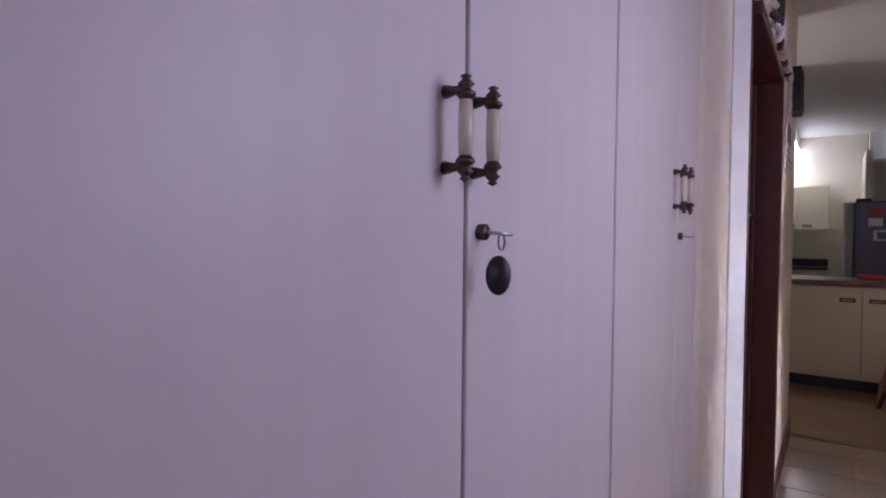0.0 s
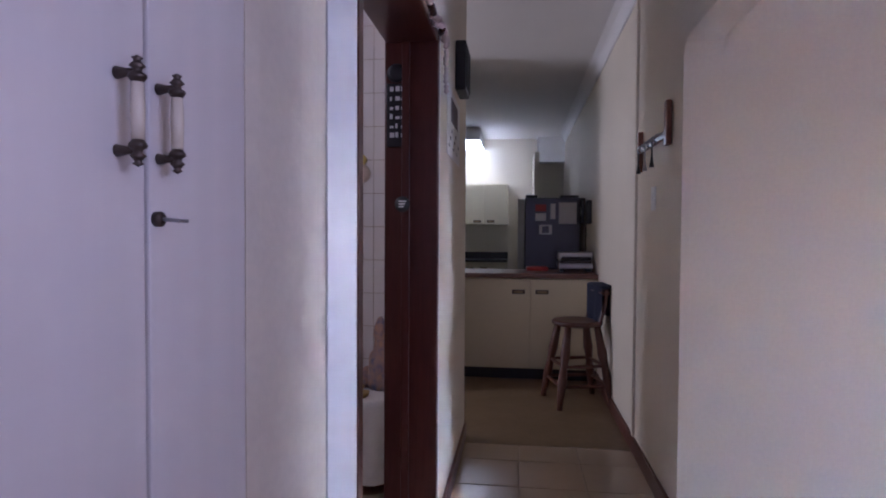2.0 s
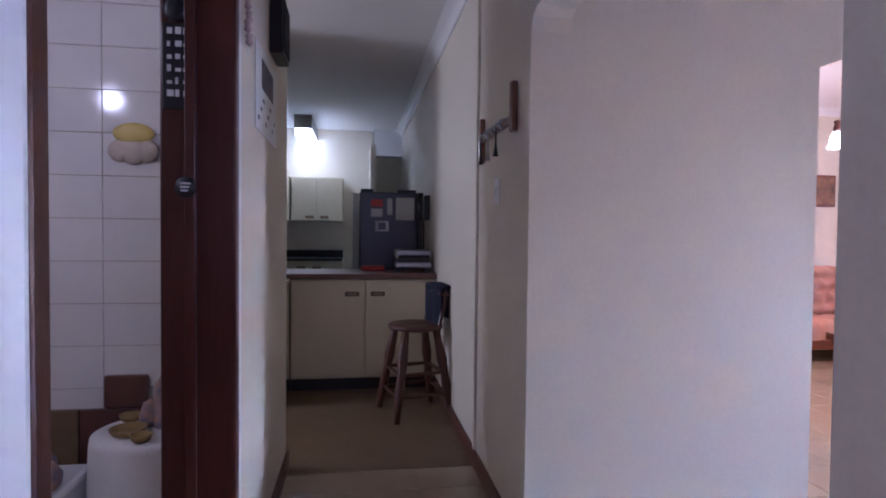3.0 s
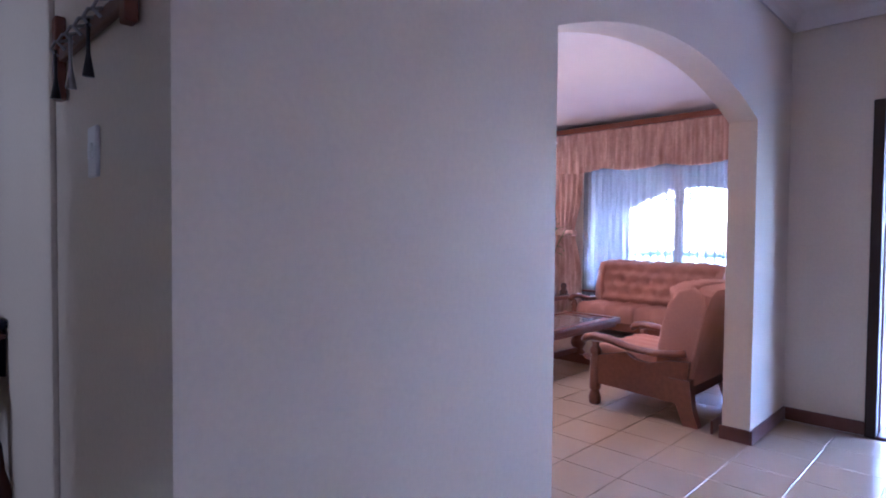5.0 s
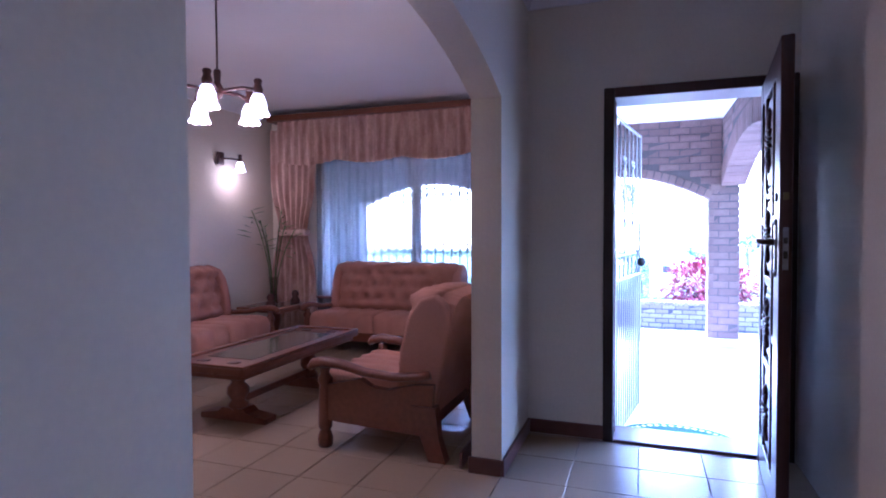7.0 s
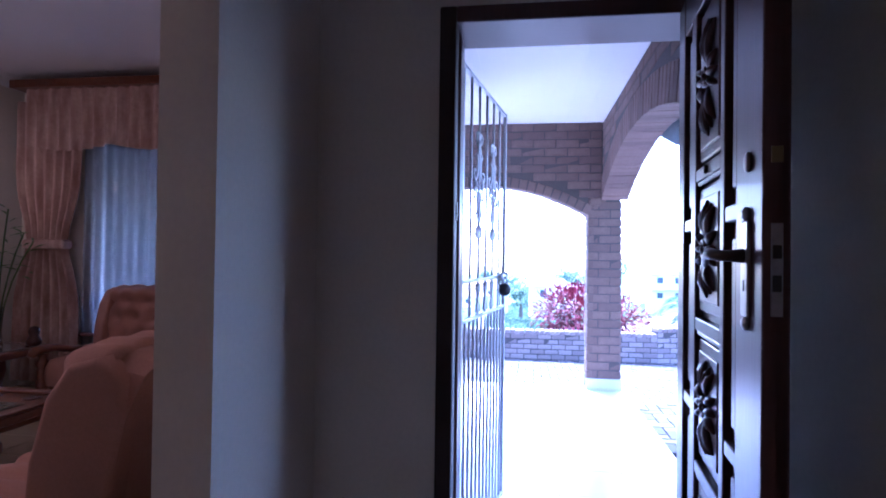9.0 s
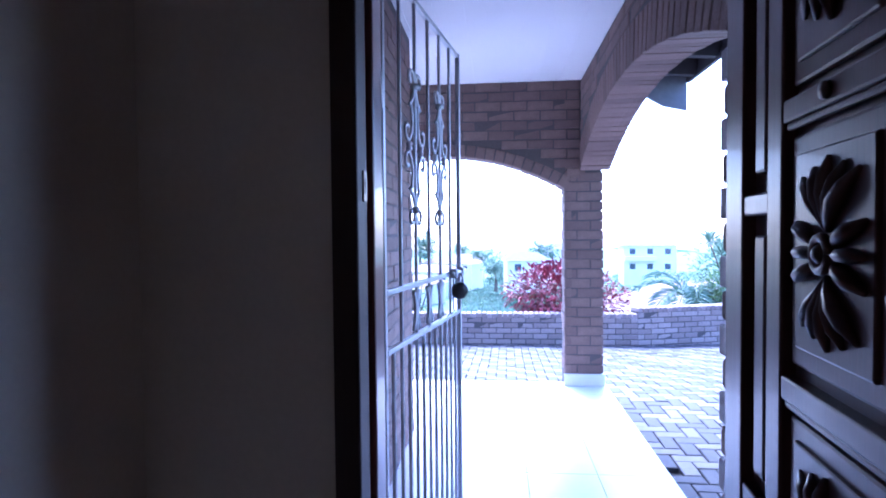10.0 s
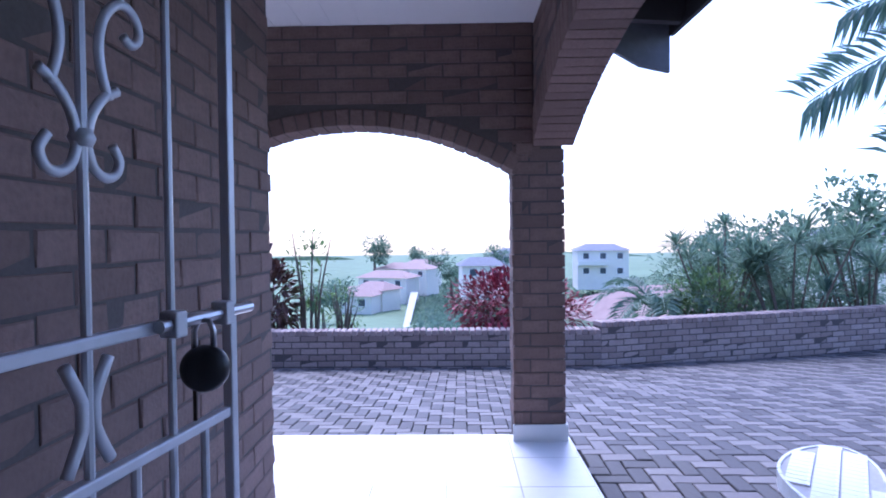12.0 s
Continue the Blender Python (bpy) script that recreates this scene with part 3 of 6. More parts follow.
# ---- tiled room ----
tb = thing("low_round_table", (-1.43, 0.33, 0), "low round table under a white cloth, crowded with offerings", "table")
bm = bmesh.new()
rings = []
for z, r, w in ((0.46, 0.0, 0), (0.46, 0.2, 0), (0.452, 0.222, 0), (0.43, 0.225, 0.002), (0.28, 0.228, 0.006), (0.06, 0.232, 0.01)):
    rings.append([bm.verts.new(((r + w * math.sin(9 * a * math.pi / 24)) * math.cos(a * math.pi / 24), (r + w * math.sin(9 * a * math.pi / 24)) * math.sin(a * math.pi / 24), z)) for a in range(48)])
for a, b in zip(rings, rings[1:]):
    for k in range(48):
        bm.faces.new((a[k - 1], a[k], b[k], b[k - 1]))
bmesh.ops.remove_doubles(bm, verts=bm.verts, dist=1e-5)
smooth(part("cloth", bm, CLOTH, tb))
part("leg", lathe([(0.2, 0), (0.05, 0.03), (0.04, 0.44)], (0, 0, 0), 16), OAK, tb)
ST = mat("painted_statue", (0.06, 0.12, 0.28), 0.45, grain=0.6, scale=30, stain=1.0, stain_scale=22, other=(0.5, 0.3, 0.2))
bm = lathe([(0.075, 0), (0.085, 0.03), (0.07, 0.08), (0.08, 0.12), (0.06, 0.17), (0.045, 0.2), (0.035, 0.235), (0.045, 0.27), (0.036, 0.31), (0.018, 0.345), (0, 0.36)], (0, 0, 0), 24)
add_lathe(bm, [(0.05, 0), (0.06, 0.05), (0.03, 0.1), (0.0, 0.13)], (0.09, 0.02, 0), 14)
add_lathe(bm, [(0.045, 0), (0.05, 0.04), (0.03, 0.09), (0.0, 0.11)], (-0.09, 0.0, 0), 14)
for v in bm.verts:
    v.co += Vector(noise.noise_vector(v.co * 22)) * 0.016
s = tagged(smooth(part("statue", bm, ST)), "small painted statue in blue and brown on the low table", "statue")
s.matrix_basis = pose(-1.375, 0.36, 0.46) @ Matrix.Diagonal((0.85, 0.85, 1.03, 1))
for at, r, lab in (((-1.5, 0.255, 0.46), 0.068, "shallow brass bowl on the white cloth"), ((-1.425, 0.175, 0.46), 0.04, "small brass dish on the white cloth"), ((-1.55, 0.42, 0.46), 0.045, "small brass dish on the white cloth")):
    bw = tagged(smooth(part("brass_bowl", lathe([(r * 0.5, 0), (r * 0.85, 0.012), (r, 0.03), (r * 0.93, 0.03), (r * 0.78, 0.014), (0, 0.008)], (0, 0, 0), 24), mat("yellow_brass", (0.42, 0.3, 0.12), 0.35, 0.9, grain=0.3, scale=40))), lab, "bowl", "brass bowls")
    bw.location = at
bx = thing("dark_tile_panel", (-1.7, 0.59, 0), "stepped panel of dark brown tiles against the white tiled wall", "tiles")
for x0, x1, z0, z1 in ((-0.012, 0.16, 0.475, 0.615), (-0.11, 0.16, 0.02, 0.47), (-0.42, -0.116, 0.02, 0.47)):
    part("tile", box(x0, x1, -0.026, 0.0, z0, z1, 0.004), SKIRTING if x0 > -0.3 else VINYL, bx)
sh = thing("low_stand", (-1.86, 0.22, 0), "low stand under a white cloth holding small pots", "stand")
part("cloth", box(-0.18, 0.18, -0.2, 0.2, 0.0, 0.3, 0.02), CLOTH, sh)
for k in range(4):
    q = tagged(smooth(part("small_pot", lathe([(0.03, 0), (0.05, 0.02), (0.055, 0.06), (0.035, 0.09), (0.03, 0.1), (0, 0.1)], (0, 0, 0), 16), ST)), "small glazed pot on a low stand", "pot", "small pots")
    q.location = (-1.97 + 0.075 * k, 0.28 - 0.12 * (k % 2), 0.3)
orn = thing("shell_ornament", (-1.595, 0.585, 1.63), "yellow and white shell-shaped ornament on the tiled wall", "wall ornament")
smooth(part("crown", lathe([(0.085, 0), (0.08, 0.012), (0.05, 0.02), (0, 0.022)], (0, 0, 0), 20, pose(0, 0, 0.035, 90) @ Matrix.Diagonal((1, 0.55, 1, 1))), mat("pale_yellow_resin", (0.7, 0.55, 0.16), 0.4, grain=0.2), orn))
PINKY = mat("pale_resin", (0.6, 0.5, 0.42), 0.5, grain=0.3, scale=40)
for x, r in ((-0.055, 0.05), (0.055, 0.05), (0, 0.06)):
    smooth(part("lobe", lathe([(r, 0), (r * 0.9, 0.012), (r * 0.4, 0.02), (0, 0.022)], (0, 0, 0), 18, pose(x, 0, -0.04, 90)), PINKY, orn))
cl = point_lamp("tiled_room_bulb", (-2.2, -0.7, 2.08), 0.11, (1.0, 0.9, 0.85), 0.06)

# ---- corridor ----
ck = thing("black_wall_box", (-1.0, 0.5, 1.99), "black box-shaped speaker mounted high on the wall", "speaker")
part("body", box(0, 0.055, -0.11, 0.11, 0.0, 0.25, 0.008), BLACK, ck)
part("grille", box(0.053, 0.06, -0.095, 0.095, 0.02, 0.23, 0.004), mat("dark_cloth", (0.03, 0.03, 0.032), 0.9, grain=0.3, scale=200), ck)
ps = thing("wall_calendar", (-0.998, 0.3, 1.62), "pale paper calendar with a dark picture and small marks", "calendar")
part("sheet", box(0, 0.003, -0.25, 0.28, 0.0, 0.32), PAPER, ps)
part("picture", box(0.003, 0.005, -0.12, 0.16, 0.17, 0.28), mat("dark_print", (0.06, 0.06, 0.09), 0.6, grain=0.6, scale=30, other=(0.3, 0.2, 0.2)), ps)
for k in range(8):
    part("mark", box(0.003, 0.0045, -0.2 + 0.055 * k, -0.17 + 0.055 * k, 0.04 + 0.04 * (k % 3), 0.055 + 0.04 * (k % 3)), BLACK, ps)
rk = thing("utensil_rack", (0, 0.45, 1.6), "wooden wall rack with metal utensils hanging from it", "rack")
for y, z0, z1 in ((-0.28, 0.06, 0.26), (0.3, 0.0, 0.22)):
    part("upright", box(-0.03, -0.004, y - 0.02, y + 0.02, z0, z1, 0.005), OAK, rk)
part("rail", box(-0.022, -0.004, -0.3, 0.32, 0.1, 0.135, 0.004), OAK, rk)
for k in range(6):
    y = -0.2 + 0.075 * k
    part("hook", tube([(-0.02, y, 0.13), (-0.05, y, 0.12), (-0.06, y, 0.1), (-0.045, y, 0.085)], 0.004, 6), STEEL, rk)
    if k % 2:
        smooth(part("ladle", tube([(-0.05, y, 0.1), (-0.05, y, 0.03), (-0.05, y, -0.02)], [0.004, 0.004, 0.012], 8), BLACK if k != 3 else STEEL, rk))
sw = thing("light_switch", (0, 0.475, 1.38), "white plastic light switch plate", "switch")
part("plate", box(-0.01, 0, -0.035, 0.035, 0, 0.12, 0.004), TRIM_WHITE, sw)
part("rocker", box(-0.016, -0.009, -0.012, 0.012, 0.04, 0.08, 0.003), TRIM_WHITE, sw)
structure(part("conduit", box(-0.016, 0, 0.88, 0.91, 0.09, CEIL - 0.09, 0.004), PLASTER), "painted cable trunking on the wall", "trunking")
tp = thing("wall_telephone", (0, 2.95, 1.36), "black telephone mounted on the wall", "telephone")
part("base", box(-0.05, 0, -0.05, 0.05, 0, 0.22, 0.01), BLACK, tp)
smooth(part("handset", tube([(-0.08, 0, 0.0), (-0.085, 0, 0.03), (-0.075, 0, 0.11), (-0.085, 0, 0.2), (-0.08, 0, 0.24)], [0.026, 0.024, 0.015, 0.024, 0.026], 10), BLACK, tp))
part("cord", tube([(-0.05, 0.02 * math.sin(k), -0.02 * k) for k in range(18)], 0.006, 6), BLACK, tp)
part("socket", box(-0.012, 0, -0.04, 0.04, -0.42, -0.34, 0.003), TRIM_WHITE, tp)


# ---- kitchen ----
def cabinet(name, x0, x1, y0, y1, z0, z1, doors, label, group, side=-1, hz=None, top=False):
    """A cabinet with doors on its front, y0; recessed dark pulls near one edge."""
    ob = thing(name, ((x0 + x1) / 2, y0, z0), label, "cabinet", group)
    o = (x0 + x1) / 2
    part("body", box(x0 - o, x1 - o, 0.02, y1 - y0, 0.1 if top else 0, z1 - z0), CREAM_DOOR, ob)
    if top:
        part("plinth", box(x0 - o, x1 - o, 0.06, y1 - y0, 0, 0.1), BLACK, ob)
    w = (x1 - x0) / doors
    for k in range(doors):
        d = part("door", box(x0 - o + k * w + 0.004, x0 - o + (k + 1) * w - 0.004, 0, 0.018, 0.125 if top else 0.004, z1 - z0 - 0.01, 0.003), CREAM_DOOR, ob)
        hx = x0 - o + (k + 1) * w - 0.1 if (k % 2 == 0) else x0 - o + k * w + 0.1
        h = z1 - z0 + hz if hz < 0 else hz
        part("pull", box(hx - 0.055, hx + 0.055, -0.004, 0.001, h - 0.018, h + 0.018, 0.004), BRASS_DARK, d, "dark brass recessed pull")
        part("cup", box(hx - 0.04, hx + 0.04, -0.006, -0.003, h - 0.01, h + 0.01, 0.002), mat("worn_brass", (0.3, 0.22, 0.12), 0.4, 0.8), d)
    return ob


cabinet("base_cabinet", -1.14, -0.0, 2.42, 3.0, 0.0, 0.885, 2, "cream kitchen base cabinet with a dark plinth", "kitchen base cabinets", hz=-0.12, top=True)
cabinet("base_cabinet", -2.6, -1.15, 2.42, 3.0, 0.0, 0.885, 2, "cream kitchen base cabinet with a dark plinth", "kitchen base cabinets", hz=-0.12, top=True)
wt = thing("worktop", (-1.3, 2.7, 0.885), "long brown laminate worktop on the base cabinets", "worktop")
part("slab", box(-1.3, 1.295, -0.31, 0.33, 0, 0.04, 0.006), WORKTOP, wt)
lw = thing("side_worktop", (-1.55, 2.2, 0), "pale worktop corner of a side cabinet", "worktop")
part("slab", box(-0.5, 0.42, -0.2, 0.2, 0.86, 0.89, 0.008), CREAM_DOOR, lw)
part("panel", box(-0.5, 0.36, -0.17, 0.2, 0, 0.86), CREAM_DOOR, lw)
cabinet("base_cabinet", -2.6, -0.82, 5.65, 6.25, 0.0, 0.86, 4, "cream kitchen base cabinet along the far wall", "kitchen base cabinets", hz=-0.09, top=True)
hb = thing("hob", (-1.45, 5.9, 0.86), "black glass hob with a raised black splash panel", "hob")
part("top", box(-0.62, 0.62, -0.27, 0.33, 0, 0.03, 0.004), BLACK, hb)
part("splash", box(-0.62, 0.62, 0.3, 0.34, 0.03, 0.13, 0.004), BLACK, hb)
structure(part("wall_kitchen_far", box(-4.2, -0.45, 6.25, 6.35, -0.05, CEIL), PLASTER), "pale cream tiled kitchen wall", "wall")
structure(part("wall_kitchen_niche", box(-0.47, -0.4, 5.2, 6.3, -0.05, 2.36), PLASTER), "short wall beside the fridge", "wall")
structure(part("wall_kitchen_fridge_back", box(-0.45, 0.0, 6.3, 6.4, -0.05, CEIL), PLASTER), "wall behind the fridge", "wall")
for x0 in (-1.53, -2.25):
    cabinet("wall_cabinet", x0, x0 + 0.7, 5.92, 6.25, 1.4, 2.0, 2, "cream wall cabinet with dark pulls", "kitchen wall cabinets", hz=0.05)
fg = thing("fridge", (-0.33, 3.5, 0), "tall dark grey fridge with papers stuck on its door", "fridge")
part("body", box(-0.28, 0.29, 0.06, 0.62, 0.03, 1.64, 0.012), FRIDGE, fg)
part("door", box(-0.28, 0.29, 0, 0.055, 0.62, 1.64, 0.014), FRIDGE, fg)
part("door", box(-0.28, 0.29, 0, 0.055, 0.05, 0.61, 0.014), FRIDGE, fg)
part("hinge_cover", box(-0.27, -0.15, 0.0, 0.1, 1.64, 1.67, 0.006), BLACK, fg)
part("hinge_cover", box(0.08, 0.27, 0.0, 0.1, 1.64, 1.665, 0.006), BLACK, fg)
for x0, x1, z0, z1, m in ((-0.17, -0.06, 1.5, 1.57, RED), (-0.17, -0.06, 1.4, 1.48, PAPER), (-0.015, 0.035, 1.42, 1.58, PAPER), (0.07, 0.25, 1.37, 1.59, PAPER), (-0.13, 0.0, 1.26, 1.36, PAPER)):
    part("paper", box(x0, x1, -0.003, 0.001, z0, z1), m, fg, "paper note held on the fridge door")
part("photo", box(-0.1, -0.03, -0.005, -0.002, 1.275, 1.345), FRIDGE, fg)
fz = thing("white_freezer", (-0.42, 4.3, 0), "narrow white freezer beside the dark fridge", "freezer")
part("body", box(-0.26, 0.3, 0.03, 0.55, 0.02, 1.68, 0.01), TRIM_WHITE, fz)
part("door", box(-0.26, 0.3, 0, 0.028, 0.05, 1.3, 0.008), TRIM_WHITE, fz)
part("door", box(-0.26, 0.3, 0, 0.028, 1.32, 1.68, 0.008), TRIM_WHITE, fz)
gr = thing("contact_grill", (-0.17, 2.75, 0.925), "silver and black contact grill, closed, on the worktop", "grill")
part("base", box(-0.15, 0.15, -0.14, 0.14, 0.03, 0.08, 0.012), STEEL, gr)
part("lid", box(-0.15, 0.15, -0.14, 0.14, 0.1, 0.18, 0.02), STEEL, gr)
part("plate", box(-0.14, 0.14, -0.13, 0.13, 0.08, 0.1), BLACK, gr)
part("handle", tube([(-0.12, -0.13, 0.12), (-0.12, -0.19, 0.13), (0.12, -0.19, 0.13), (0.12, -0.13, 0.12)], 0.012, 8), BLACK, gr)
for x in (-0.12, 0.12):
    part("foot", box(x - 0.02, x + 0.02, -0.1, 0.1, 0, 0.03), BLACK, gr)
tr = thing("red_tray", (-0.5, 2.85, 0.925), "shallow red plastic tray on the worktop", "tray")
part("tray", box(-0.1, 0.1, -0.09, 0.09, 0, 0.035, 0.012), RED, tr)


def stool():
    ob = thing("wooden_stool", (-0.23, 1.85, 0), "dark wooden bar stool with a round seat and low back", "stool")
    smooth(part("seat", lathe([(0.15, 0.58), (0.185, 0.59), (0.19, 0.605), (0.18, 0.62), (0.1, 0.612), (0, 0.61)], (0, 0, 0), 28), STOOL_WOOD, ob))
    for sx in (-1, 1):
        for sy in (-1, 1):
            pts = [(sx * (0.2 - 0.09 * k / 6), sy * (0.2 - 0.09 * k / 6), 0.585 * k / 6) for k in range(7)]
            smooth(part("leg", tube(pts, [0.02, 0.026, 0.034, 0.026, 0.036, 0.028, 0.024], 10), STOOL_WOOD, ob))
    for z, r in ((0.16, 0.176), (0.3, 0.154)):
        for a, b in (((-r, -r), (r, -r)), ((-r, r), (r, r)), ((-r, -r), (-r, r)), ((r, -r), (r, r))):
            part("stretcher", tube([(*a, z), ((a[0] + b[0]) / 2, (a[1] + b[1]) / 2, z), (*b, z)], [0.01, 0.014, 0.01], 8), STOOL_WOOD, ob)
    for y in (-0.13, 0.13):
        part("back_post", tube([(0.12, y, 0.6), (0.16, y, 0.75), (0.17, y, 0.86)], 0.014, 8), STOOL_WOOD, ob)
    part("back_rail", tube([(0.16, -0.15, 0.83), (0.185, 0, 0.84), (0.16, 0.15, 0.83)], [0.035, 0.05, 0.035], 8, 0.4), STOOL_WOOD, ob)
    part("back_slat", box(0.145, 0.16, -0.05, 0.05, 0.6, 0.83, 0.004), STOOL_WOOD, ob)
    return ob


stool().rotation_euler.z = 0.25
fl = thing("fluorescent_light", (-1.31, 5.75, CEIL), "lit fluorescent ceiling light with a long diffuser", "ceiling light")
part("base", box(-0.11, 0.11, -0.5, 0.5, -0.17, 0), TRIM_WHITE, fl)
part("diffuser", box(-0.1, 0.1, -0.48, 0.48, -0.27, -0.17, 0.02), TUBE, fl)
area_lamp("fluorescent_lamp", look((-1.31, 5.75, 2.42), (-1.31, 5.75, 0)), 0.18, 0.95, 0.032, (1.0, 0.97, 0.7))

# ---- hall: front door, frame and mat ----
# inner jamb pieces get a darker, rougher wood than the outer ones
JAMB_DARK = mat("dark_matte_jamb_wood", (0.035, 0.016, 0.013), 0.6, grain=0.5, scale=14, stretch=(9, 9, 0.6))
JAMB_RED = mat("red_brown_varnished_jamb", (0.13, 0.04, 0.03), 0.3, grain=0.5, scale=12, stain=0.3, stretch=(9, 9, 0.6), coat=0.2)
REBATE = mat("red_brown_stain", (0.2, 0.035, 0.03), 0.4, grain=0.4, scale=14, stretch=(9, 9, 0.6))
df = structure(new("door_2"), "dark wooden front door frame standing open to the porch", "door frame")
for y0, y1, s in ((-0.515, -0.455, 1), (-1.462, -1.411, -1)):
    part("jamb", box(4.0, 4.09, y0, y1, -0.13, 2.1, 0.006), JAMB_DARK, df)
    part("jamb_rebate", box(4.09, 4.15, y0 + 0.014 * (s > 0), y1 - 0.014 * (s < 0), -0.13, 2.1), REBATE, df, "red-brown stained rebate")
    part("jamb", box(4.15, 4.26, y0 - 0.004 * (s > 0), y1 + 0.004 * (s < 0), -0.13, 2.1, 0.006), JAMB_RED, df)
part("jamb", box(4.0, 4.085, -1.4105, -1.345, -0.13, 2.04, 0.006), DOOR_WOOD, df)
part("head", box(4.0, 4.27, -1.411, -0.515, 2.04, 2.1, 0.006), DOOR_WOOD, df)
part("sill", box(4.0, 4.27, -1.411, -0.515, -0.13, 0.012, 0.006), SKIRTING, df)
part("strike_plate", box(4.1, 4.125, -0.504, -0.5, 1.235, 1.26, 0.001), BRASS_DARK, df)
part("strike_plate", box(4.1, 4.12, -0.504, -0.5, 1.45, 1.495, 0.001), BRASS_DARK, df)
part("strike_plate", box(4.045, 4.075, -0.519, -0.514, 1.33, 1.4, 0.001), BRASS_DARK, df, "worn metal strike plate")
part("latch_hole", box(4.053, 4.067, -0.5205, -0.518, 1.348, 1.382), BLACK, df)


def carved_panel(parent, x, z, w, h):
    """A fielded panel with a bevelled border and a carved flower: fans of long petals above and below a round eye."""
    p = part("panel", box(x - w / 2, x + w / 2, 0.022, 0.034, z - h / 2, z + h / 2, 0.008), DOOR_WOOD, parent)
    part("field", box(x - w / 2 + 0.028, x + w / 2 - 0.028, 0.03, 0.04, z - h / 2 + 0.03, z + h / 2 - 0.03, 0.004), DOOR_WOOD, p)
    rx, rz = w * 0.34, h * 0.37
    for s in (-1, 1):
        for k in range(5):
            a = (k - 2) * 0.36
            reach = rz * (1.0 - 0.09 * abs(k - 2))
            pts = [(x + rx * 1.25 * math.sin(a) * u ** 1.3, 0.041 + 0.006 * math.sin(math.pi * u), z + s * (0.03 + (reach - 0.03) * u)) for u in (0, 0.25, 0.5, 0.75, 1.0)]
            smooth(part("petal", tube(pts, [0.006, 0.009, 0.013, 0.012, 0.004], 8, 0.7), DOOR_WOOD, p))
        for dz in (-0.03, 0.0, 0.03):
            pts = [(x + s * (0.022 + (rx - 0.022) * u), 0.042 + 0.005 * math.sin(math.pi * u), z + dz * (0.4 + u)) for u in (0, 0.33, 0.66, 1.0)]
            smooth(part("petal", tube(pts, [0.007, 0.013, 0.014, 0.005], 8, 0.7), DOOR_WOOD, p))
    smooth(part("eye_ring", tube([(x + 0.022 * math.cos(a * math.pi / 8), 0.05, z + 0.022 * math.sin(a * math.pi / 8)) for a in range(17)], 0.007, 8), DOOR_WOOD, p))
    smooth(part("boss", lathe([(0.014, 0), (0.013, 0.012), (0.007, 0.018), (0, 0.019)], (0, 0, 0), 14, pose(x, 0.042, z, -90)), DOOR_WOOD, p))


# built closed along +x from the hinge, its outer face to +y, then swung
fd = thing("front_door", (3.985, -1.323, 0.012), "dark carved wooden front door standing open into the hall", "door")
W, HT = 0.9, 2.02
part("core", box(0, W, 0.004, 0.022, 0, HT), DOOR_WOOD, fd)
for x0, x1 in ((0, 0.1), (0.72, W)):
    part("stile", box(x0, x1, -0.002, 0.046, 0, HT, 0.004), DOOR_WOOD, fd)
for x0, x1 in ((0.22, 0.28), (0.572, 0.612)):
    part("mullion", box(x0, x1, 0.0, 0.045, 0.16, HT - 0.12, 0.004), DOOR_WOOD, fd)
for z0, z1 in ((0, 0.16), (HT - 0.12, HT)):
    part("rail", box(0.1, 0.72, -0.001, 0.044, z0, z1, 0.003), DOOR_WOOD, fd)
CROSS = ((0.58, 0.615), (0.985, 1.022), (1.408, 1.443))
for z0, z1 in CROSS:
    part("rail", box(0.28, 0.572, 0.0, 0.044, z0, z1, 0.004), DOOR_WOOD, fd)
    part("moulding", box(0.284, 0.568, 0.03, 0.04, z0 - 0.012, z0, 0.004), DOOR_WOOD, fd)
for z, h in ((0.37, 0.4), (0.8, 0.35), (1.215, 0.365), (1.67, 0.44)):
    carved_panel(fd, 0.426, z, 0.27, h - 0.02)
for x0, x1 in ((0.1, 0.22), (0.612, 0.72)):
    for z0, z1 in ((0.74, 0.775), (1.272, 1.31)):
        part("rail", box(x0, x1, 0.0, 0.043, z0, z1, 0.004), DOOR_WOOD, fd)
    for z0, z1 in ((0.16, 0.74), (0.775, 1.272), (1.31, HT - 0.12)):
        part("panel", box(x0 + 0.034, x1 - 0.034, 0.02, 0.036, z0 + 0.035, z1 - 0.035, 0.006), DOOR_WOOD, fd)
PEWTER = mat("aged_pewter", (0.3, 0.28, 0.28), 0.35, 0.85, grain=0.4, scale=50)
hx = 0.81
hp = part("handle_plate", box(hx - 0.024, hx + 0.024, 0.046, 0.054, 1.075, 1.265, 0.008), PEWTER, fd, "aged pewter handle plate")
smooth(part("lever", tube([(hx, 0.05, 1.195), (hx, 0.085, 1.195), (hx - 0.01, 0.1, 1.196), (hx - 0.05, 0.106, 1.2), (hx - 0.085, 0.106, 1.192), (hx - 0.11, 0.102, 1.176), (hx - 0.125, 0.1, 1.178), (hx - 0.132, 0.1, 1.188)], [0.015, 0.011, 0.012, 0.012, 0.008, 0.007, 0.007, 0.005], 12), BRASS_DARK, hp))
for z in (1.278, 1.062):
    smooth(part("finial", lathe([(0.014, -0.002), (0.015, 0.004), (0.008, 0.009), (0, 0.01)], (0, 0, 0), 14, pose(hx, 0.048, z, -90)), PEWTER, hp))
part("keyhole", box(hx - 0.005, hx + 0.005, 0.053, 0.0552, 1.125, 1.148, 0.002), BLACK, hp)
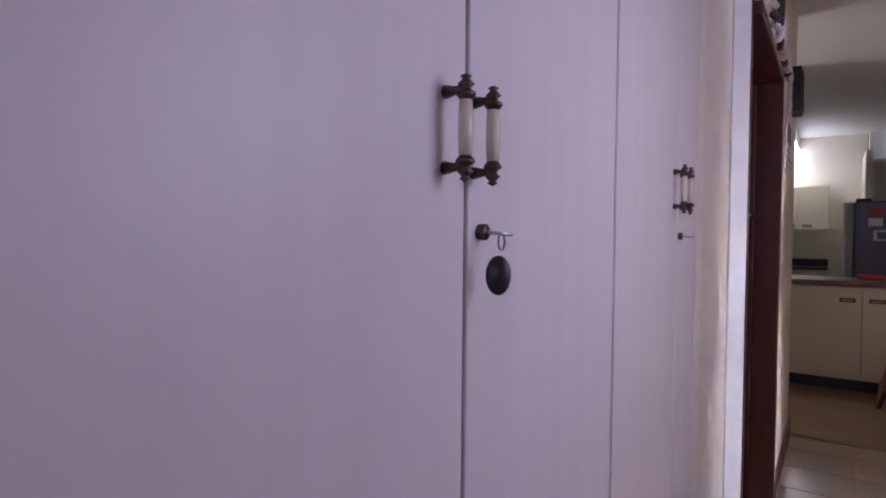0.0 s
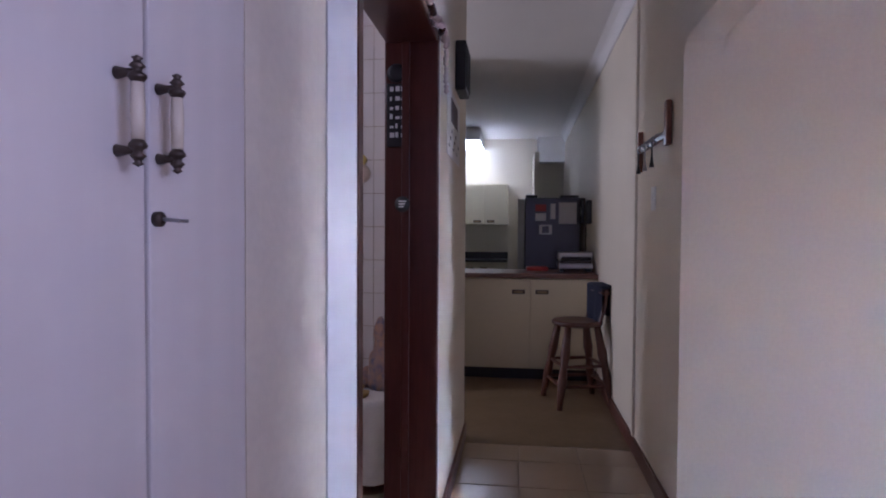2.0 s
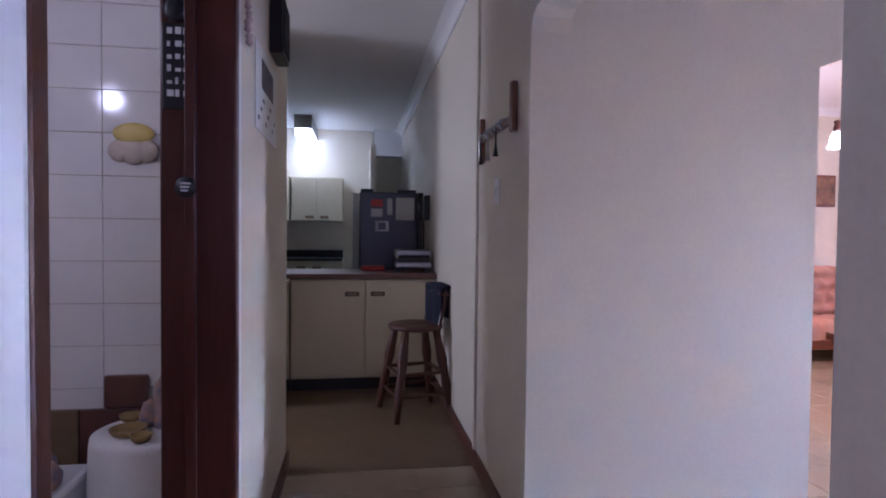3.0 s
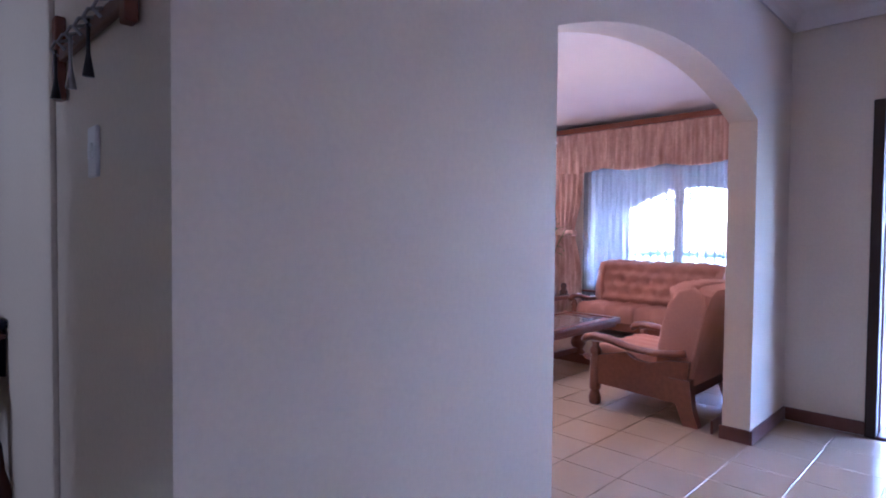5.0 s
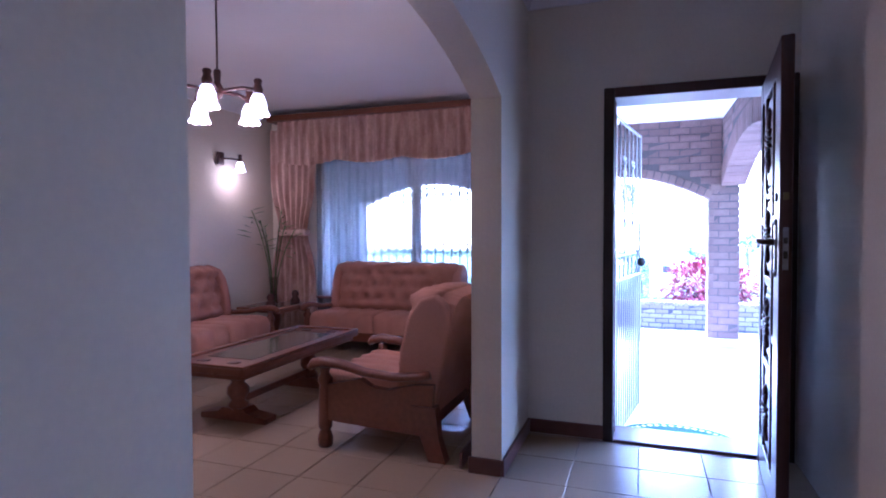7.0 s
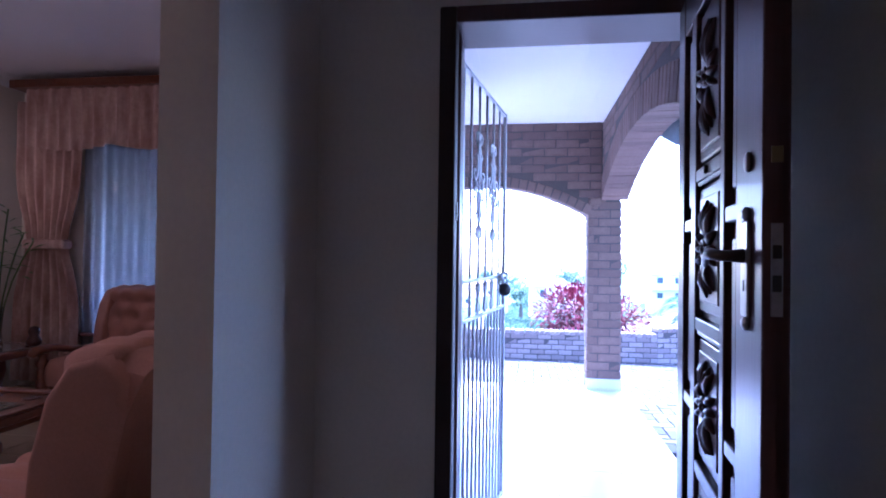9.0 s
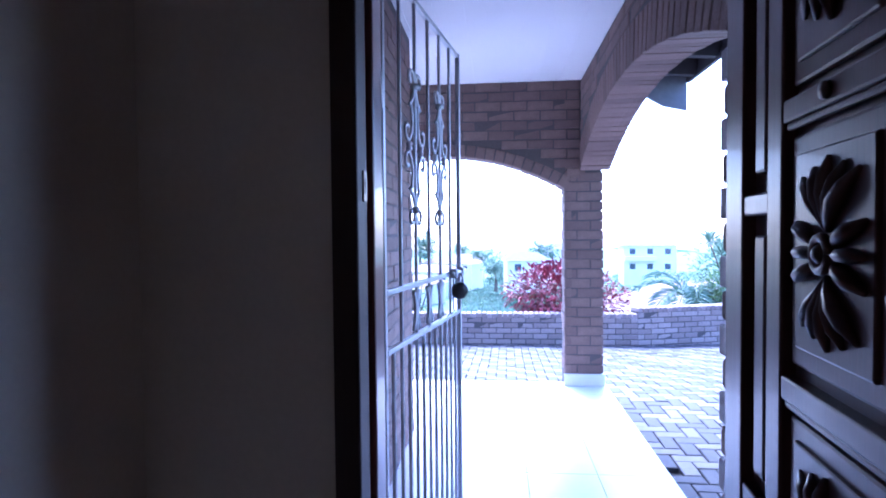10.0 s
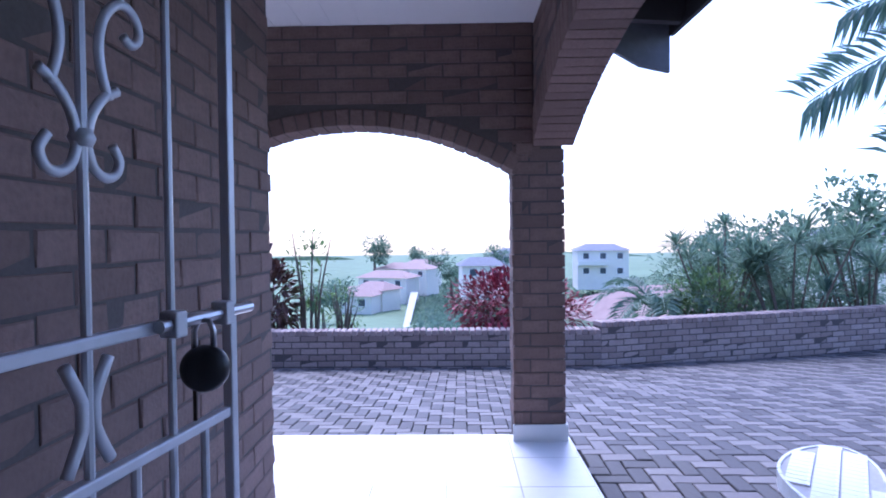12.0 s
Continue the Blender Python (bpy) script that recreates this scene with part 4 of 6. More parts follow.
smooth(part("cylinder_lock", lathe([(0.02, 0), (0.02, 0.006), (0.013, 0.009), (0, 0.009)], (0, 0, 0), 18, pose(hx + 0.01, 0.046, 1.38, -90)), BRASS_DARK, fd))
part("lock_faceplate", box(W - 0.001, W + 0.003, 0.012, 0.032, 1.085, 1.255, 0.001), PEWTER, fd, "dull metal lock plate in the door edge")
for z0, z1 in ((1.19, 1.215), (1.13, 1.16)):
    part("latch", box(W, W + 0.006, 0.015, 0.03, z0, z1, 0.001), BLACK, fd)
part("deadbolt_plate", box(W - 0.001, W + 0.003, 0.012, 0.032, 1.365, 1.395, 0.001), mat("brass_plate", (0.22, 0.16, 0.08), 0.4, 0.9, grain=0.2), fd)
smooth(part("door_viewer", lathe([(0.012, 0), (0.012, 0.008), (0, 0.01)], (0, 0, 0), 12, pose(0.426, 0.044, 1.426, -90)), BRASS_DARK, fd))
for z in (0.25, 1.0, 1.78):
    smooth(part("hinge", tube([(-0.012, 0.0, z - 0.05), (-0.012, 0.0, z + 0.05)], 0.01, 10), BRASS_DARK, fd))
# outer face turns to the doorway when the leaf is swung in
fd.matrix_basis = pose(3.985, -1.323, 0.012, 0, 0, 180 - 5.5) @ Matrix.Diagonal((1, -1, 1, 1))

mt = thing("door_mat", (4.45, -0.9, -0.126), "half-round teal door mat with a patterned pale border", "door mat")
bm = prism([(-0.0, -0.4), (0.0, 0.4)] + [(0.36 * math.sin(a * math.pi / 20), 0.4 * math.cos(a * math.pi / 20)) for a in range(1, 20)], "z", 0, 0.012)
part("pad", bm, BLUE_MAT, mt)
for k in range(22):
    a = math.pi * (k + 0.5) / 22
    part("border_motif", box(-0.016, 0.016, -0.012, 0.012, 0.012, 0.015, 0.003), GATE_PAINT, mt).matrix_basis = pose(0.31 * math.sin(a), 0.35 * math.cos(a), 0, 0, 0, 45)

# ---- security gate ----
gate = thing("security_gate", (4.29, -0.51, -0.12), "silver-grey iron scroll gate standing open against the brick wall", "gate", "", -9.4)
GL, GH = 0.89, 2.12
for x in (0, GL):
    part("stile", box(x - 0.009, x + 0.009, -0.009, 0.009, 0, GH, 0.003), GATE_PAINT, gate)
for z in (0.02, 1.05, 1.215, GH - 0.014):
    part("rail", box(0.014, GL - 0.014, -0.009, 0.009, z - 0.008, z + 0.008, 0.003), GATE_PAINT, gate)
for k in range(1, 6):
    part("bar", tube([(GL * k / 6, 0, 0.03), (GL * k / 6, 0, GH - 0.02)], 0.006, 8), GATE_PAINT, gate)
for k in range(6):
    part("bar", tube([(GL * (k + 0.5) / 6, 0, 0.03), (GL * (k + 0.5) / 6, 0, 1.045)], 0.0065, 8), GATE_PAINT, gate)


def flowing(run, n=4):
    """A smooth curve through the given pairs."""
    q = [Vector(p) for p in [run[0]] + run + [run[-1]]]
    out = []
    for k in range(1, len(q) - 2):
        for j in range(n):
            t = j / n
            a, b, c, d = q[k - 1:k + 3]
            out.append(0.5 * (2 * b + (c - a) * t + (2 * a - 5 * b + 4 * c - d) * t * t + (3 * b - a - 3 * c + d) * t ** 3))
    return [tuple(p) for p in out] + [tuple(q[-1])]


for k in (2, 4):
    x = GL * k / 6
    for s in (-1, 1):
        for zc, f in ((1.45, 1), (1.84, -1)):
            bm = bmesh.new()
            for run in ([(0.046, -0.002), (0.057, -0.02), (0.05, -0.037), (0.033, -0.042), (0.017, -0.033), (0.009, -0.015), (0.007, 0.0), (0.016, 0.03), (0.036, 0.055), (0.056, 0.066)],
                        [(0.042, 0.052), (0.031, 0.085), (0.028, 0.115), (0.036, 0.148), (0.056, 0.172), (0.076, 0.176), (0.093, 0.162), (0.095, 0.142), (0.081, 0.131), (0.068, 0.138)]):
                add_tube(bm, [(x + s * a, 0, zc + f * c) for a, c in flowing(run)], 0.0052, 8, 1.25)
            smooth(part("scroll", bm, GATE_PAINT, gate, "forged curled scroll"))
        smooth(part("knot", lathe([(0.006, -0.016), (0.011, -0.008), (0.008, 0), (0.011, 0.008), (0.006, 0.016)], (x + s * 0.06, 0, 1.645), 10), GATE_PAINT, gate))
    for zc in (1.45, 1.84):
        smooth(part("collar", lathe([(0.011, -0.01), (0.015, 0), (0.011, 0.01)], (x, 0, zc), 10), GATE_PAINT, gate))
for k in (2, 3, 4):
    x = GL * k / 6
    for s in (-1, 1):
        smooth(part("bow", tube([(x + s * (0.009 + 0.032 * max(0, abs(u) - 0.25) ** 1.15), 0, 1.132 + 0.062 * u) for u in (-1, -0.75, -0.5, -0.25, 0, 0.25, 0.5, 0.75, 1)], 0.0065, 8, 1.2), GATE_PAINT, gate))
part("bolt", tube([(GL - 0.2, -0.02, 1.218), (GL + 0.03, -0.02, 1.218)], 0.009, 10), STEEL, gate)
for x in (GL - 0.17, GL - 0.05):
    part("bolt_guide", box(x - 0.012, x + 0.012, -0.034, -0.006, 1.2, 1.236, 0.003), GATE_PAINT, gate)
part("lock_upright", box(GL - 0.098, GL - 0.094, -0.003, 0.003, 1.06, 1.21, 0.001), mat("rusty_dark_iron", (0.07, 0.05, 0.04), 0.7, 0.5, grain=0.5, scale=60), gate)
for z in (0.3, 1.75):
    smooth(part("hinge", tube([(-0.018, 0, z - 0.04), (-0.018, 0, z + 0.04)], 0.012, 10), GATE_PAINT, gate))
pl = thing("padlock", (5.05, -0.666, 1.035), "round dark padlock hanging from the gate bolt", "padlock", "", -72)
smooth(part("body", lathe([(0.0, -0.014), (0.027, -0.015), (0.033, -0.008), (0.035, 0), (0.033, 0.008), (0.027, 0.015), (0.0, 0.014)], (0, 0, 0), 24, pose(0, 0, -0.01, 90)), BLACK, pl))
smooth(part("shackle", tube([(-0.014, 0, 0.02), (-0.014, 0, 0.045), (-0.008, 0, 0.06), (0.006, 0, 0.06), (0.012, 0, 0.045), (0.012, 0, 0.02)], 0.0045, 8), STEEL, pl))


# ---- living room ----
def tufted(w, h, depth, cols, rows, bulge=0.085, top_round=0.12):
    """An upright buttoned cushion in the x-z plane, its front to -y, with scalloped top and rounded shoulders."""
    bm = bmesh.new()
    nx, nz = cols * 6, rows * 6
    grid = []
    for j in range(nz + 1):
        row = []
        for i in range(nx + 1):
            u, v = i / nx, j / nz
            edge = min(1, 6 * min(u, 1 - u)) ** 0.5 * min(1, 7 * min(v + 0.02, 1 - v)) ** 0.5
            d = 1.0
            for r in range(1, rows):
                for c in range(cols + 1):
                    cu, cv = (c + (0.5 if r % 2 else 0)) / cols, r / rows
                    d = min(d, math.hypot((u - cu) * cols, (v - cv) * rows) * 1.6)
            pleat = 0.0
            if v > (rows - 1) / rows:
                pleat = 0.35 * abs(math.sin(math.pi * u * cols))
            y = -depth * edge - bulge * (min(d, 1) ** 0.7) * edge - bulge * pleat
            z = h * v
            sh = max(0, abs(2 * u - 1) - (1 - 2 * top_round / w * 1.2)) / (2 * top_round / w * 1.2)
            z -= top_round * (1 - math.sqrt(max(0, 1 - sh * sh))) * v ** 3
            z += 0.012 * abs(math.sin(math.pi * u * cols)) * v ** 8
            row.append(bm.verts.new((w * (u - 0.5), y, z)))
        grid.append(row)
    back = [[bm.verts.new((v.co.x, 0.03, v.co.z)) for v in row] for row in grid]
    for a, b, f in ((grid, grid[1:], 0), (back, back[1:], 1)):
        for p, q in zip(a, b):
            for i in range(nx):
                bm.faces.new((p[i], p[i + 1], q[i + 1], q[i]))
    loop = [(j, 0) for j in range(nz)] + [(nz, i) for i in range(nx)] + [(j, nx) for j in range(nz, 0, -1)] + [(0, i) for i in range(nx, 0, -1)]
    for a, b in zip(loop, loop[1:] + loop[:1]):
        bm.faces.new((grid[a[0]][a[1]], grid[b[0]][b[1]], back[b[0]][b[1]], back[a[0]][a[1]]))
    return bm


def seat_pad(w, d, h, cols):
    """A seat cushion with a rounded, channelled front."""
    bm = bmesh.new()
    n, rows = cols * 6, [(0.0, 0.0), (-0.02, 0.35), (-0.015, 0.7), (0.03, 0.95), (0.12, 1.0), (0.5, 0.96), (1.0, 0.9)]
    grid = []
    for t, hh in rows:
        row = []
        for i in range(n + 1):
            u = i / n
            c = abs(math.sin(math.pi * u * cols)) ** 0.5
            row.append(bm.verts.new((w * (u - 0.5), d * t - (0.02 * c if t < 0.1 else 0), h * hh * (0.86 + 0.14 * c))))
        grid.append(row)
    for p, q in zip(grid, grid[1:]):
        for i in range(n):
            bm.faces.new((p[i], p[i + 1], q[i + 1], q[i]))
    low = [bm.verts.new((x, d, 0)) for x in (-w / 2, w / 2)]
    bm.faces.new([r[0] for r in grid] + [low[0]])
    bm.faces.new([r[-1] for r in grid][::-1] + [low[1]])
    return bm


def seating(name, width, seats, at, turn, label, category, group, cols, rows=4, back_h=0.55):
    """Carved wooden frame with buttoned back: faces -y before it is turned; its base point is under the middle."""
    ob = thing(name, at, label, category, group, turn)
    w, half = width, width / 2
    for s in (-1, 1):
        x = s * (half - 0.04)
        prof = [(0.036, 0), (0.044, 0.015), (0.046, 0.05), (0.036, 0.085), (0.028, 0.1), (0.04, 0.11), (0.042, 0.14), (0.036, 0.34), (0.03, 0.36), (0.042, 0.38), (0.044, 0.4), (0.026, 0.43), (0.03, 0.46)]
        smooth(part("front_leg", lathe(prof, (x, -0.36, 0), 16), OAK, ob))
        part("rear_leg", prism([(0.3, 0), (0.4, 0), (0.36, 0.12), (0.34, 0.3), (0.2, 0.3), (0.25, 0.14)], "x", x - 0.035, x + 0.035), OAK, ob)
        part("side_panel", prism([(-0.33, 0.16), (0.3, 0.13), (0.33, 0.42), (0.2, 0.41), (0.05, 0.37), (-0.05, 0.38), (-0.12, 0.42), (-0.2, 0.4), (-0.33, 0.37)], "x", x - 0.022, x + 0.022), OAK, ob)
        arm = [(x, -0.46, 0.455), (x, -0.43, 0.485), (x, -0.36, 0.5), (x, -0.25, 0.49), (x, -0.1, 0.455), (x, 0.08, 0.44), (x, 0.24, 0.455), (x, 0.3, 0.47)]
        a = part("arm", tube(arm, [0.03, 0.042, 0.044, 0.04, 0.036, 0.036, 0.04, 0.036], 12, 0.7), OAK, ob)
        smooth(a)
    part("front_rail", box(-half + 0.08, half - 0.08, -0.36, -0.33, 0.14, 0.25, 0.012), OAK, ob)
    part("seat_frame", box(-half + 0.06, half - 0.06, -0.33, 0.3, 0.16, 0.26), OAK, ob)
    for k in range(seats):
        sw = (w - 0.16) / seats
        bm = seat_pad(sw - 0.01, 0.62, 0.2, max(3, cols // seats))
        smooth(part("seat_cushion", bm, UPHOL, ob)).matrix_basis = pose(-half + 0.08 + sw * (k + 0.5), -0.38, 0.24)
    b = smooth(part("backrest", tufted(w - 0.12, back_h, 0.09, cols, rows), UPHOL, ob, "deep-buttoned upholstered backrest"))
    b.matrix_basis = pose(0, 0.2, 0.38, -12)
    bm = bmesh.new()
    pts = []
    hw = (w - 0.12) / 2
    for k in range(17):
        u = -1 + k / 8
        sh = max(0, (abs(u) - (1 - 0.15 / hw)) / (0.15 / hw))
        pts.append((hw * u, back_h - 0.15 * (1 - math.sqrt(max(0, 1 - min(sh, 1) ** 2)))))
    prism([(-hw, -0.2), ] + pts + [(hw, -0.2)], "y", 0.03, 0.13, bm)
    for sgn in (-1, 1):
        wb = prism([(-0.1, -0.06), (-0.13, 0.2), (-0.12, back_h - 0.16), (-0.07, back_h - 0.05), (0.01, back_h - 0.01), (0.09, back_h - 0.05), (0.13, back_h - 0.15), (0.135, -0.2), (0.0, -0.2)], "x", -0.045, 0.045)
        bmesh.ops.bevel(wb, geom=[e for e in wb.edges if abs(e.verts[0].co.x - e.verts[1].co.x) < 1e-5 and e.calc_face_angle(0) > 1], offset=0.022, segments=3, profile=0.6, affect="EDGES", clamp_overlap=True)
        smooth(part("wing", wb, UPHOL, ob, "rounded upholstered wing")).matrix_basis = pose(0, 0.2, 0.38, -12) @ pose(sgn * (hw - 0.035), 0, 0)
    part("back_panel", bm, UPHOL, ob, "plain upholstered back").matrix_basis = pose(0, 0.2, 0.38, -12)
    return ob


seating("armchair", 0.86, 1, (3.78, 0.72, 0), 180, "pink buttoned armchair with carved red-brown wooden arms", "armchair", "living room suite", 5)
seating("two_seat_sofa", 1.62, 2, (6.0, 1.88, 0), -90, "pink buttoned sofa with carved wooden arms under the window", "sofa", "living room suite", 9)
seating("three_seat_sofa", 1.95, 3, (4.36, 3.22, 0), 0, "long pink buttoned sofa with carved wooden arms against the wall", "sofa", "living room suite", 11)

ct = thing("coffee_table", (4.05, 1.9, 0), "carved wooden coffee table with a dark inlaid glass top", "coffee table")
part("top", box(-0.74, 0.74, -0.3, 0.3, 0.38, 0.425, 0.008), OAK, ct)
part("moulding", box(-0.71, 0.71, -0.27, 0.27, 0.345, 0.38, 0.01), OAK, ct)
for y0, y1, x0, x1 in ((-0.3, -0.25, -0.74, 0.74), (0.25, 0.3, -0.74, 0.74), (-0.25, 0.25, -0.74, -0.68), (-0.25, 0.25, 0.68, 0.74)):
    part("rim", box(x0, x1, y0, y1, 0.425, 0.44, 0.005), OAK, ct)
part("inlay", box(-0.5, 0.5, -0.18, 0.18, 0.425, 0.43, 0.002), mat("dark_inlaid_picture", (0.05, 0.06, 0.075), 0.08, grain=0.6, scale=25, stain=0.6, stain_scale=8, other=(0.25, 0.2, 0.13)), ct, "dark glossy inlaid panel")
for x in (-0.6, 0.6):
    for y in (-0.12, 0.12):
        smooth(part("medallion", lathe([(0.045, 0), (0.045, 0.004), (0.03, 0.007), (0, 0.007)], (x, y, 0.425), 18), DARKWOOD, ct))
for x in (-0.42, 0.45):
    smooth(part("column", lathe([(0.06, 0.07), (0.07, 0.1), (0.045, 0.13), (0.075, 0.18), (0.07, 0.22), (0.04, 0.25), (0.06, 0.28), (0.065, 0.345)], (x, 0, 0), 16), OAK, ct))
    part("foot", prism([(-0.26, 0), (0.26, 0), (0.26, 0.035), (0.12, 0.055), (0.08, 0.085), (-0.08, 0.085), (-0.12, 0.055), (-0.26, 0.035)], "x", x - 0.06, x + 0.06), OAK, ct)
part("stretcher", box(-0.4, 0.43, -0.02, 0.02, 0.1, 0.15, 0.008), OAK, ct)

sd = thing("side_table", (5.72, 3.12, 0), "carved wooden corner table between the two sofas", "side table")
part("top", box(-0.28, 0.28, -0.28, 0.28, 0.42, 0.47, 0.01), OAK, sd)
part("inlay", box(-0.2, 0.2, -0.2, 0.2, 0.47, 0.474), bpy.data.materials["dark_inlaid_picture"], sd)
smooth(part("column", lathe([(0.06, 0.06), (0.075, 0.12), (0.045, 0.2), (0.07, 0.3), (0.06, 0.42)], (0, 0, 0), 16), OAK, sd))
for r in (0, 90):
    part("foot", box(-0.22, 0.22, -0.045, 0.045, 0, 0.06, 0.012), OAK, sd).matrix_basis = pose(0, 0, 0, 0, 0, r)
for x, y in ((-0.2, -0.1), (0.19, -0.14)):
    bm = lathe([(0.05, 0), (0.055, 0.03), (0.03, 0.07), (0.042, 0.1), (0.03, 0.135), (0, 0.145)], (0, 0, 0), 14)
    o = tagged(smooth(part("small_carving", bm, DARKWOOD)), "small dark carved figure on the corner table", "carving", "carvings")
    o.location = (5.72 + x, 3.12 + y, 0.474)
vs = thing("glass_vase", (5.74, 3.14, 0.474), "tall clear glass vase holding lucky bamboo stems", "vase")
part("glass", lathe([(0.04, 0), (0.045, 0.01), (0.035, 0.12), (0.05, 0.3), (0.047, 0.3), (0.032, 0.12), (0.038, 0.015), (0, 0.012)], (0, 0, 0), 20), GLASS, vs)
random.seed(3)
for k in range(6):
    a, l = k * 1.05, random.uniform(0.75, 1.1)
    pts = [(0.02 * math.cos(a), 0.02 * math.sin(a), 0.03)]
    for j in range(1, 6):
        u = j / 5
        pts.append((0.02 * math.cos(a) + 0.2 * u ** 2 * math.cos(a), 0.02 * math.sin(a) + 0.2 * u ** 2 * math.sin(a), 0.03 + l * u))
    part("stem", tube(pts, 0.006, 6), LEAF_PALE, vs)
    bm = bmesh.new()
    for j in range(7):
        b, s = random.uniform(0, 6.28), random.uniform(0.12, 0.22)
        base = Vector(pts[-1]) - Vector((0, 0, 0.05 * j))
        d = Vector((math.cos(b), math.sin(b), 0.35))
        side = Vector((-math.sin(b), math.cos(b), 0)) * 0.011
        q = [base, base + d * s * 0.5 + side, base + d * s + Vector((0, 0, -0.12 * s)), base + d * s * 0.5 - side]
        bm.faces.new([bm.verts.new(p) for p in q])
    part("leaves", bm, LEAF_PALE, vs)


def fall_of_cloth(w, h, folds, amp, gather=0.0, n=90, swag=0.0):
    """Hanging cloth in the y-z plane with folds; gather pulls it in at mid height."""
    bm = bmesh.new()
    grid = []
    for j in range(17):
        v = j / 16
        row = []
        for i in range(n + 1):
            u = i / n
            pinch = 1 - gather * math.exp(-((v - 0.5) / 0.13) ** 2)
            y = w * ((u - 0.5) * pinch + 0.0)
            x = amp * math.sin(2 * math.pi * folds * u + 0.6 * math.sin(5 * u)) * (0.6 + 0.4 * v)
            row.append(bm.verts.new((x, y, -h * v - swag * abs(math.sin(math.pi * u * 4)) * v)))
        grid.append(row)
    for p, q in zip(grid, grid[1:]):
        for i in range(n):
            bm.faces.new((p[i], p[i + 1], q[i + 1], q[i]))
    return bm


ck = thing("cloth", (-0.055, 1.895, 0.875), "dark blue cloth draped over the stool back", "cloth", "", 14.3)
NAVY = mat("dark_blue_cloth", (0.014, 0.016, 0.036), 0.9, grain=0.4, scale=70, bump=0.4)
smooth(part("front_fold", fall_of_cloth(0.29, 0.3, 2, 0.008, 0, 30), NAVY, ck)).location.x = -0.05
smooth(part("back_fold", fall_of_cloth(0.29, 0.22, 2, 0.008, 0, 30), NAVY, ck)).location.x = 0.03
smooth(part("top_fold", tube([(-0.01, -0.145, 0.0), (-0.01, 0, 0.012), (-0.01, 0.145, 0.0)], 0.045, 10, 0.4), NAVY, ck))
cu = thing("curtain", (6.36, 3.3, 2.5), "floor-length peach floral curtain tied back in folds", "curtain", "living room curtains")
smooth(part("drape", fall_of_cloth(0.62, 2.42, 7, 0.035, 0.4), CURTAIN, cu))
part("tieback", box(-0.06, 0.06, -0.2, 0.2, -1.28, -1.2, 0.02), CURTAIN, cu)
c2 = copy_thing(cu, pose(6.36, 0.42, 2.5))
pm = thing("pelmet", (6.28, 1.85, 2.6), "gathered peach floral curtain pelmet under a wooden cornice board", "pelmet")
part("board", box(-0.06, 0.2, -1.63, 1.72, -0.02, 0.05, 0.006), OAK, pm)
smooth(part("valance", fall_of_cloth(3.2, 0.5, 30, 0.022, 0, 260, 0.05), CURTAIN, pm))
nc = thing("net_curtain", (6.44, 1.72, 2.3), "sheer white net curtain across the window", "net curtain")
smooth(part("net", fall_of_cloth(2.6, 2.15, 26, 0.018, 0, 220), NET, nc))
wf = structure(new("window_1"), "white framed window with iron trellis bars outside", "window")
for y0, y1, z0, z1 in ((0.55, 0.61, 0.5, 2.22), (2.94, 3.0, 0.5, 2.22), (1.72, 1.82, 0.5, 2.22), (0.61, 2.94, 0.5, 0.56), (0.61, 2.94, 2.16, 2.22)):
    part("window_frame", box(6.53, 6.59, y0, y1, z0, z1, 0.004), TRIM_WHITE, wf)
for y0, y1 in ((0.61, 1.72), (1.82, 2.94)):
    p = part("pane", box(6.555, 6.561, y0, y1, 0.56, 2.16), GLASS, wf)
    p.visible_shadow = False
part("window_sill", box(6.4, 6.53, 0.5, 3.05, 0.47, 0.5, 0.006), SKIRTING, wf)
for k in range(25):
    y = 0.6 + 0.098 * k
    part("bar", tube([(6.64, y, 0.52), (6.64, y, 2.2)], 0.0085, 6), BLACK, wf)
for z in (0.6, 0.97, 1.61):
    bm = bmesh.new()
    for k in range(24):
        y = 0.6 + 0.098 * k
        for h in (0, 0.08):
            for f in (0, 1):
                add_tube(bm, [(6.64, y + 0.098 * f, z + h), (6.645, y + 0.049, z + h + 0.04), (6.64, y + 0.098 * (1 - f), z + h + 0.08)], 0.007, 5)
        add_box(bm, 6.632, 6.648, y - 0.016, y + 0.016, z + 0.064, z + 0.096)
    part("trellis", bm, BLACK, wf, "band of crossed iron trellis")

pc = thing("framed_picture", (4.475, 3.685, 1.77), "brown framed picture with dark shapes on the wall", "picture")
part("frame", box(-0.265, 0.265, -0.03, 0, -0.18, 0.18, 0.008), OAK, pc)
part("canvas", box(-0.235, 0.235, -0.034, -0.028, -0.15, 0.15), mat("sepia_print", (0.42, 0.2, 0.08), 0.5, stain=0.9, stain_scale=6, grain=0.3, scale=20, other=(0.07, 0.035, 0.025)), pc)


